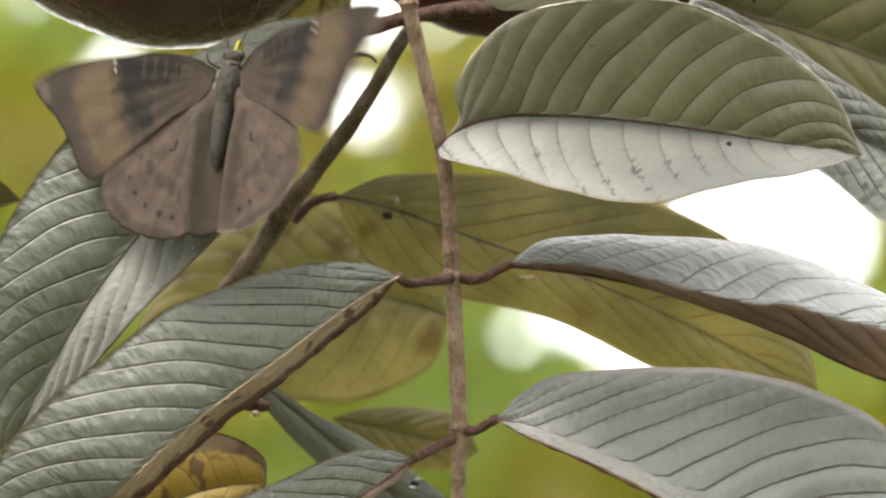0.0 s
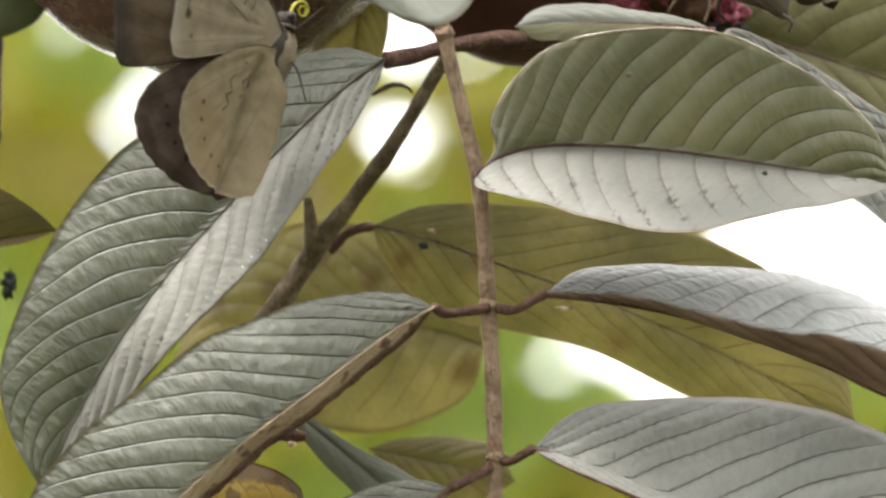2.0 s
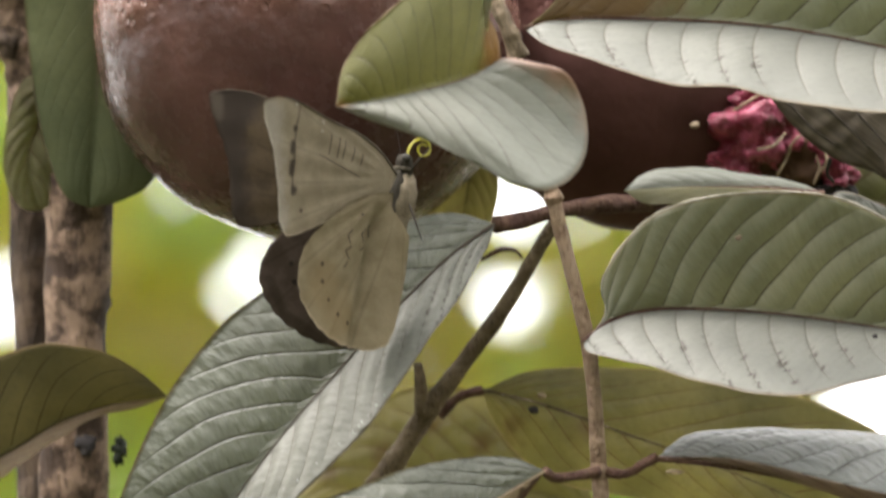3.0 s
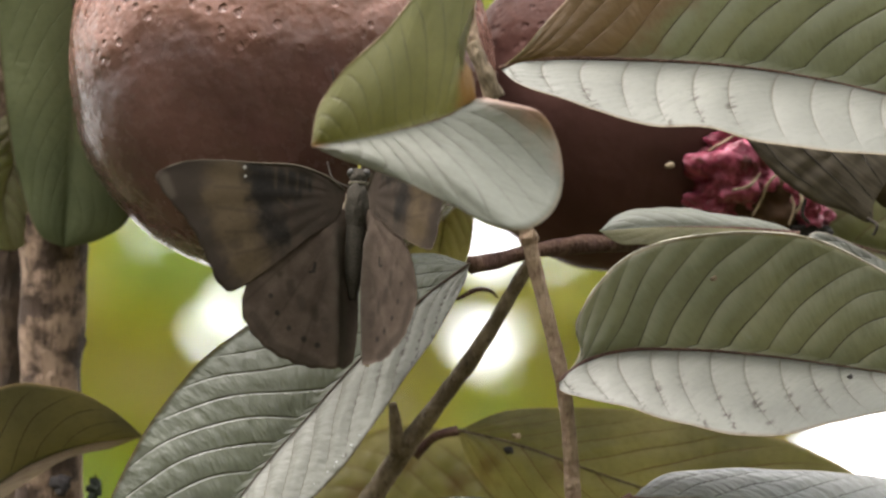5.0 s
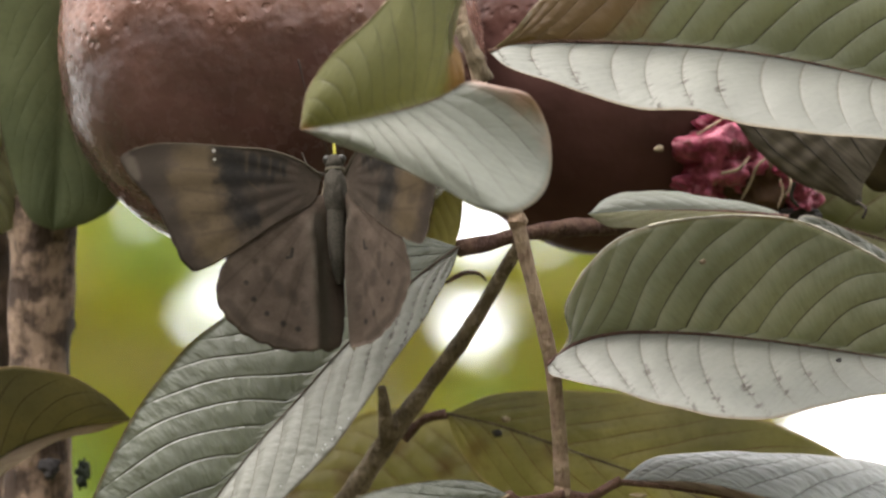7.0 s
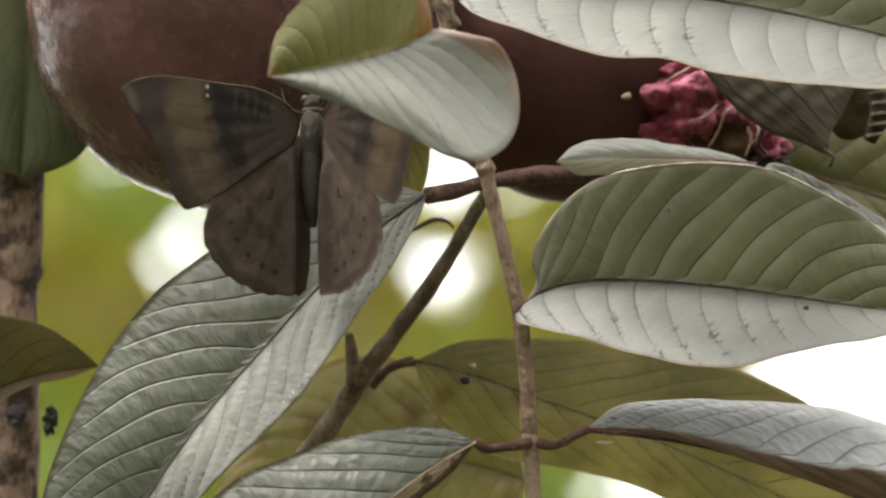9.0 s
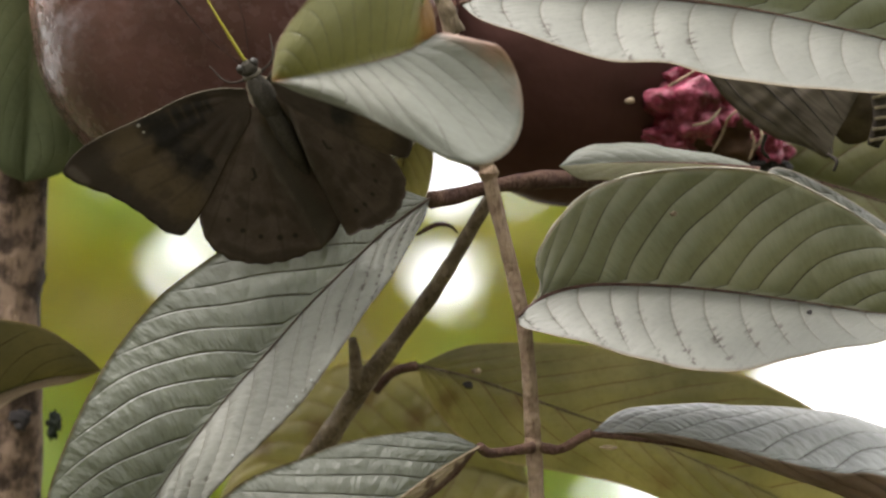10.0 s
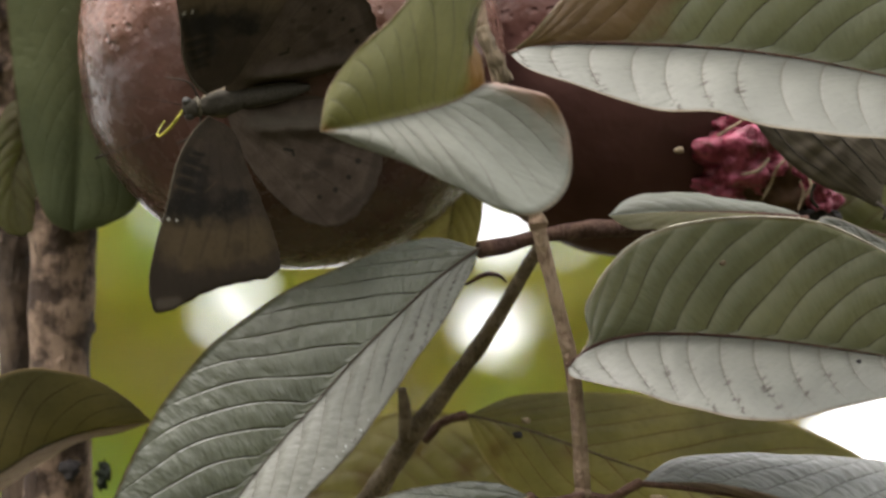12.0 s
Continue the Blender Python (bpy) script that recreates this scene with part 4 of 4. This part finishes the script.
FORE_UNDER = wing_mat("forewing_under", (0.190, 0.158, 0.108), (0.235, 0.198, 0.140), [
    ((0.265, 0.240, 0.200), 0.8, [(33.4, -4.1, 28.5, -12.5, 2.6), (28, -13, 22.5, -18.5, 2.0)]),
    (UMBER, 0.6, [(27.4, 0.2, 26.6, -3, 0.3), (26.6, -3, 22, -14, 0.3)]),
    (UMBER, 0.9, [(26.6, -3.6, 0.6), (25.9, -6.2, 25.5, -7.4, 0.65), (24.3, -9.2, 23.8, -10.6, 0.75), (21.9, -13.2, 0.85), (18.4, -15.4, 0.4)]),
    (UMBER, 0.75, [(17.6, -0.2, 16.6, -3.4, 0.17), (15.4, 0.2, 14.5, -3.0, 0.17), (13.9, 0.4, 13.2, -2.6, 0.17), (11.4, 0.4, 11.0, -2.0, 0.17), (9.2, 0.2, 8.9, -1.6, 0.17), (18.6, -4.6, 8, -3.6, 0.13)]),
    (WHITE, 0.7, [(20.5, 0.9, 0.3), (20.1, -0.8, 0.24), (28.4, 0.2, 0.25)])], 0.2)
HIND_UNDER = wing_mat("hindwing_under", (0.180, 0.148, 0.092), (0.225, 0.186, 0.122), [
    ((0.20, 0.145, 0.075), 0.5, [(14, -20, 8, -25, 4.0)]),
    (UMBER, 0.75, [(8.5, -9.2, 9.4, -10.4, 0.17), (9.4, -10.4, 8.4, -11.6, 0.17), (8.2, -12.2, 9.3, -13.2, 0.17), (9.3, -13.2, 8.3, -14.4, 0.17), (8.4, -15, 9.2, -16, 0.17),
                   (5.2, -8.4, 6.2, -9.6, 0.17), (6.2, -9.6, 5.0, -10.8, 0.17), (4.6, -11.4, 5.6, -12.4, 0.17), (3.4, -7.4, 3.0, -9.4, 0.17), (6.8, -6.2, 0.3)]),
    (UMBER, 0.85, [(14.6, -16.6, 0.45), (13.9, -19.6, 0.4), (11.7, -22.4, 0.34), (8.9, -24.4, 0.35), (6.1, -25.4, 0.35)])], 0.2)

FORE = [(0.6, 0.6), (5, 2.4), (11, 3), (18, 2), (25, 1.2), (31, 0), (35.2, -2.2), (36, -4.2), (33.2, -7.2), (29.8, -10), (27.0, -13.2), (24.6, -16.8), (22.6, -19.7), (19.5, -20.8),
        (13, -15.5), (7, -9.5), (1.5, -4.5)]
HIND = [(0.6, -1), (6, -2.5), (13, -7), (18.6, -13), (20.4, -18.5), (19.3, -22.5), (16.5, -25.5), (13.5, -27.4), (9.5, -28.8), (6, -29.2), (1.2, -29.0), (-1.8, -26.8), (-3.0, -18), (-2.4, -8)]


def wing(name, outline, side, mats, thing, label, arch=1.0, teeth=0.0, fold=0.0):
    """A wing about its root: x outwards (times side), y towards the head, z off the back, in millimetres; fold: height of the
    crest along the inner margin, beyond which the wing dips to the abdomen."""
    rim = smooth([(x, y, 0) for x, y in outline] + [(outline[0][0], outline[0][1], 0)], 96)[:-1]
    core = np.array((outline[0][0], outline[0][1], 0)) * 0.4 + rim.mean(0) * 0.6
    reach = np.linalg.norm(rim - rim[0], axis=1)
    if teeth:
        rim = rim + (rim - core) * (teeth * np.abs(np.sin(np.arange(len(rim)) * 0.85)) * (reach > 20) / 18)[:, None]
    rings = 24
    verts, uv = [], []
    for s in (1, -1):
        for i in range(rings + 1):
            f = i / rings
            p = core + (rim - core) * f
            r = np.hypot(p[:, 0], p[:, 1])
            ang = np.arctan2(p[:, 1], p[:, 0] + 0.01)
            z = arch * np.sin(np.clip(r / 34, 0, 1) * math.pi) * 1.2 + 0.09 * np.sin(ang * 26) * np.clip(r / 12, 0, 1) + s * 0.05 * (1.0 - 0.6 * f)
            z = z + fold * np.clip((-3 - p[:, 1]) / 5, 0, 1) * (np.exp(-((p[:, 0] - 3.2) / 1.3) ** 2) - 1.1 * np.clip((2.4 - p[:, 0]) / 2.4, 0, 2))
            verts += [(side * x * 0.001, y * 0.001, q * 0.001) for x, y, q in zip(p[:, 0], p[:, 1], z)]
            uv += [(x, y) for x, y in p[:, :2]]
    n = len(rim)
    faces, slots = [], []
    for s in (0, 1):
        o = s * (rings + 1) * n
        for i in range(rings):
            for k in range(n):
                k2 = (k + 1) % n
                f = (o + i * n + k, o + i * n + k2, o + (i + 1) * n + k2, o + (i + 1) * n + k)
                faces.append(f if (s == 0) == (side * -1 > 0) else f[::-1])
                slots.append(s)
    a = rings * n
    b = (rings + 1) * n + rings * n
    for k in range(n):
        faces.append((a + k, a + (k + 1) % n, b + (k + 1) % n, b + k))
        slots.append(0)
    ob = mesh_part(name, verts, faces, mats, None, label, uv=uv, slots=slots)
    ob.parent = thing
    if name == "forewing":
        edge = [(side * x, y + 0.05, arch * math.sin(min(1, math.hypot(x, y) / 34) * math.pi) * 1.2) for x, y in outline[:7]]
        rail = tube("leading_edge", [(x * 0.001, y * 0.001, z * 0.001) for x, y, z in edge], [0.00024, 0.00022, 0.00016, 0.0001], RAIL, label="paler leading edge", n=30, seg=8)
        rail.parent = ob
    return ob


RAIL = plain_mat("wing_edge", (0.050, 0.042, 0.030), 0.8, 0.1, 1500)


def mm(points):
    return [(x * 0.001, y * 0.001, z * 0.001) for x, y, z in points]


def local(ob, thing):
    ob.parent = thing
    return ob


COLLAR = plain_mat("collar_fur", (0.075, 0.066, 0.050), 0.9, 0.1, 2500)
CREAM = plain_mat("belly_cream", (0.135, 0.112, 0.080), 0.9, 0.1, 2500)
LINKS, LINK = 16, 0.0008


def butterfly():
    t = new("butterfly")
    tagged(t, "brown butterfly with banded wings feeding on the fruit", "butterfly")
    local(ball("thorax", (0, 0, 0.0006), (0.0022, 0.0052, 0.0023), BODY, lump=0.1, freq=900), t)
    local(ball("thorax_underside", (0, -0.0004, -0.0005), (0.0027, 0.0049, 0.0026), CREAM, label="pale furry underside of the thorax", lump=0.12, freq=900), t)
    local(tube("abdomen", mm([(0, -3, 0.8), (0, -7, 0.9), (0, -12, 0.6), (0, -16, -0.2)]), [0.0017, 0.0017, 0.0015, 0.0006], BODY, n=40, seg=16), t)
    local(tube("abdomen_underside", mm([(0, 3, -0.4), (0, -3, -0.3), (0, -7, -0.2), (0, -12, -0.4), (0, -15.6, -0.8)]), [0.0018, 0.0020, 0.0020, 0.0018, 0.0006], CREAM, label="pale underside of the abdomen", n=30, seg=14), t)
    local(ball("head", (0, 0.0060, 0), (0.0017, 0.0015, 0.0015), BODY, lump=0.1, freq=900), t)
    local(tube("collar", mm([(0, 4.5, 0), (0, 5.0, 0)]), [0.0018, 0.0018], COLLAR, label="paler collar behind the head", n=4, seg=20), t)
    for s in (-1, 1):
        local(ball("eye", (s * 0.0013, 0.0066, 0.0002), (0.0008, 0.0009, 0.0009), EYE, lat=12, lon=16), t)
        local(tube("antenna", mm([(s * 0.6, 7, 0.6), (s * 3.5, 15, 1.8), (s * 5.5, 25, 1.5)]), [0.00008, 0.00008, 0.00008, 0.0002], FEELER, n=24, seg=6), t)
        local(tube("foreleg", mm([(s * 1.2, 4, -1), (s * 4.5, 5.5, -0.5), (s * 6, 9, -2.5)]), [0.00026, 0.0002, 0.0001], LIMB, n=16, seg=8), t)
        local(tube("hindleg", mm([(s * 1.2, -1, -1.5), (s * 5, -3, -1), (s * 7, -8, -3)]), [0.00026, 0.0002, 0.0001], LIMB, n=16, seg=8), t)
    links = []
    for i in range(LINKS):
        r = 0.0003 - 0.00015 * i / LINKS
        links.append(local(tube("proboscis_link", [(0, -0.0001, 0), (0, LINK / 2, 0), (0, LINK + 0.0001, 0)], [r, r, r], PROBO, label="yellow proboscis", n=4, seg=8), t))
    fl = wing("forewing", FORE, -1, [FORE_TOP, FORE_UNDER], t, "", 1.0, 0.25)
    fr = wing("forewing", FORE, 1, [FORE_TOP, FORE_UNDER], t, "", 1.0, 0.25)
    hl = wing("hindwing", HIND, -1, [HIND_TOP, HIND_UNDER], t, "", 0.6, 0.35, 1.5)
    hr = wing("hindwing", HIND, 1, [HIND_TOP, HIND_UNDER], t, "", 0.6, 0.35, 1.5)
    return t, fl, fr, hl, hr, links


fly, fore_l, fore_r, hind_l, hind_r, tongue = butterfly()


BAND = plain_mat("band_yellow", (0.10, 0.085, 0.050), 0.8)


def second_butterfly():
    t = base("butterfly", at(1640, 300, 26), "grey-brown streaked butterfly with closed wings on the torn fruit", "butterfly")
    streak = Nodes("second_wing", 0.8, 0.2)
    st = streak.add("ShaderNodeMapping")
    streak.put(streak.coord("UV"), st.inputs[0])
    st.vector_type = "TEXTURE"
    st.inputs["Rotation"].default_value = (0, 0, radians(56))
    st.inputs["Scale"].default_value = (8.0, 0.7, 1)
    n = streak.noise(1.0, 4, st.outputs[0])
    dull = streak.done(streak.mix(streak.step(n, 0.35, 0.68), (0.090, 0.076, 0.060), (0.150, 0.126, 0.098)), 0.1)
    eyed = wing_mat("second_hindwing", (0.065, 0.050, 0.030), (0.110, 0.085, 0.050), [
        ((0.150, 0.110, 0.030), 0.8, [(73, 28.5, 2.4), (75, 34, 1.6)]), (BLACK, 0.9, [(73, 28.5, 1.5), (75, 34, 1.0)]), ((0.150, 0.140, 0.110), 0.8, [(73, 28.8, 0.5)])])

    def sheet(name, outline, depth, mat):
        rim = smooth([(u, v, 0) for u, v in outline] + [(*outline[0], 0)], 60)[:-1]
        mid = rim.mean(0)
        verts, uv = [], []
        for side in (0, 1):
            for i in range(9):
                for q in mid + (rim - mid) * (i / 8):
                    verts.append(tuple(at(q[0], q[1], depth + side * 0.15 - 1.5 * (1 - (i / 8) ** 2) + 0.25 * math.sin(q[0] * 0.09 + q[1] * 0.12))))
                    uv.append((q[0] * 0.05, q[1] * 0.1))
        faces = []
        for i in range(8):
            for k in range(60):
                k2 = (k + 1) % 60
                f = (i * 60 + k, i * 60 + k2, (i + 1) * 60 + k2, (i + 1) * 60 + k)
                faces += [f, tuple(x + 540 for x in f[::-1])]
        faces += [(480 + k, 480 + (k + 1) % 60, 1020 + (k + 1) % 60, 1020 + k) for k in range(60)]
        mesh_part(name, verts, faces, mat, t, uv=uv)

    sheet("forewing", [(1315, 228), (1375, 300), (1440, 348), (1500, 368), (1545, 388), (1552, 350), (1580, 300), (1600, 220), (1450, 190)], 24, dull)
    sheet("hindwing", [(1500, 230), (1520, 290), (1558, 352), (1590, 362), (1640, 340), (1668, 300), (1670, 240), (1600, 200)], 27, eyed)
    for pts in ([(1350, 238), (1395, 290), (1450, 330)], [(1400, 232), (1460, 290), (1525, 352)], [(1450, 236), (1500, 290), (1548, 345)], [(1510, 236), (1545, 290), (1566, 320)]):
        tube("vein", [at(u, v, 23.0 - 1.2 * (i == 1)) for i, (u, v) in enumerate(pts)], [0.00016, 0.00016, 0.0001], LIMB, t, "dark wing vein", n=16, seg=6)
    tube("abdomen", [at(1625, 250, 22), at(1640, 310, 22), at(1620, 365, 23)], [0.0016, 0.0022, 0.0012], LIMB, t, n=20)
    for i in range(6):
        u, v = 1628 + 10 * math.sin(i * 0.6), 258 + 19 * i
        tube("band", [at(u, v - 3, 21.4), at(u + 1, v + 3, 21.4)], [0.0017, 0.0017], BAND, t, "pale yellow body band", n=4, seg=14)
    for p in ([(1540, 380, 22), (1556, 392, 20), (1550, 410, 20)], [(1430, 345, 24), (1424, 372, 24), (1436, 388, 25)]):
        tube("leg", [at(*q) for q in p], [0.0004, 0.0003], LIMB, t, n=10, seg=8)
    return t


second_butterfly()


def body_pose(u, v, d, heading, roll, pitch=0.0):
    """heading: degrees of the head clockwise from up in the picture plane; roll about the body, 90 turns the back to the left; pitch lifts the head to the eye."""
    m = Matrix(((1, 0, 0), (0, 0, -1), (0, 1, 0))).to_4x4()
    turn = Matrix.Rotation(radians(-heading), 4, "Z") @ Matrix.Rotation(radians(pitch), 4, "X") @ Matrix.Rotation(radians(-roll), 4, "Y")
    return Matrix.Translation(at(u, v, d)) @ UPWARD @ m @ turn


# seconds; body place (u, v); heading, roll, pitch; lift of left and right wings; forward swing of left and right wings
FLIGHT = [
    (0, 622.3, 570.4, 8.4, 17.8, -21.8, -9.3, 31.6, 4.4, 14),
    (0.2, 628.7, 562, 6, 20.1, -18.6, 36.7, 83.7, 14, 25.2),
    (0.5, 618.5, 566.4, 7.6, 12.4, -17.7, 28.4, 61.2, 7.4, 18.5),
    (0.7, 601, 554, 8, 12, -20, -5, 36, -8, 14),
    (1, 634.7, 511.3, 0.9, 28.4, -16.7, 28.2, 72.1, 11.7, 2.5),
    (1.5, 595, 458.2, 12, 13.8, -20.5, 39, 54, -7, 18.9),
    (1.7, 616.4, 460.3, 15.8, 32.1, -18.8, 31.8, 72.1, 8.4, 17.5),
    (1.8, 644.3, 463.2, 12.5, 42, -17, 52.5, 71.6, 10.5, 12.6),
    (2, 648, 449, 13.6, 53, -12, 75, 76.2, 19, 22),
    (2.2, 669.6, 450.8, 19.1, 39.7, -14.4, 65.8, 74, 11.9, 27.3),
    (2.5, 677, 441, 27, 24.4, -9.5, 66, 56, 12, 9),
    (3, 667, 411, 8.5, 70, -7, 89, 63, 20, 16),
    (3.2, 681, 419, 20, 30, -9, 66, 62, 12, 12),
    (4.8, 642, 365, 3, 5, -9, 30, 58, 4, 20),
    (5, 636.1, 365.8, 2.7, 5.1, -9.3, 29.8, 57.3, 4.2, 20.2),
    (5.5, 627.1, 370.3, 3.9, 4.6, -6.5, 34.5, 56.9, 1.9, 24.2),
    (6, 634.3, 374.8, 5.7, 8.9, -8.8, 20.7, 58.4, 2.1, 23.6),
    (6.5, 608.7, 369.1, -3.5, 4.7, -13.9, 17.4, 45.2, 8.2, 10.1),
    (8.3, 659.4, 374.5, 2.2, 8.9, -14.5, 24.7, 71.3, 13.3, 13.4),
    (8.5, 638, 364.5, 3.4, 7, -8.3, 18.6, 54.4, 2.4, 22.8),
    (9, 634, 359, 0, 8, -8, 40, 48, 10, 10),
    (9.5, 549.3, 321.3, -16.3, 6.3, 7.3, -11.4, 31.7, 2.6, 16.5),
    (10, 543.4, 281.1, -28.9, 2.7, 16.7, -7.6, 42.7, 8.1, 4.2),
    (10.5, 517, 233.1, -31.7, -1.4, 23.5, 19.3, 61.1, 7.1, 5.5),
    (11, 457.9, 207.5, -66.5, 12.2, 18.8, 3.3, 42, 22.6, 5.8),
    (11.5, 432.6, 192.9, -78.5, -2.7, 27.7, 7.4, 15, 23, 5),
    (12, 383.3, 201.3, -100.8, 6, 17.6, 7, 33.6, 33.4, 13.7)]
# seconds; turn of the tongue to the left, and its whole curl, in degrees
TONGUE = [(0.0, 0, 560), (2.2, 0, 620), (3.2, 0, 480), (4.5, 0, 130), (8.3, 0, 120), (8.8, 24, 35), (9.2, 20, 28), (9.5, 0, 25), (10.5, 6, 20), (11.0, 25, 105), (11.5, 80, 80), (12.0, 45, 210)]
FLY_DEPTH = -8


def motions():
    walk(fly, [(t, body_pose(u, v, FLY_DEPTH, h, r, p)) for t, u, v, h, r, p, a, b, f, g in FLIGHT])
    for ob, s, hind in ((fore_l, 1, 0), (fore_r, -1, 0), (hind_l, 1, 1), (hind_r, -1, 1)):
        rows = []
        for row in FLIGHT:
            lift, swing = (row[6], row[8]) if s == 1 else (row[7], row[9])
            swing = 0.45 * swing - 6 if hind else swing
            hinge = Matrix.Translation((-s * 0.0017, 0.001 if hind else 0.0025, 0.0014 if hind else 0.0013))
            rows.append((row[0], hinge @ Matrix.Rotation(radians(s * lift), 4, "Y") @ Matrix.Rotation(radians(-s * swing), 4, "Z")))
        walk(ob, rows)
    steps = sorted({round(0.2 * i, 1) for i in range(61)} | {t for t, a, b in TONGUE})
    keys = [[row[k] for row in TONGUE] for k in range(3)]
    rows = [[] for link in tongue]
    for t in steps:
        yaw, curl = np.interp(t, keys[0], keys[1]), np.interp(t, keys[0], keys[2])
        m = Matrix.Translation((0, 0.0072, -0.0004)) @ Matrix.Rotation(radians(yaw), 4, "Z")
        for i in range(LINKS):
            rows[i].append((t, m.copy()))
            bend = curl / LINKS * (0.35 + 1.3 * i / (LINKS - 1))
            m = m @ Matrix.Translation((0, LINK, 0)) @ Matrix.Rotation(radians(-bend), 4, "X")
    for link, row in zip(tongue, rows):
        walk(link, row)


motions()
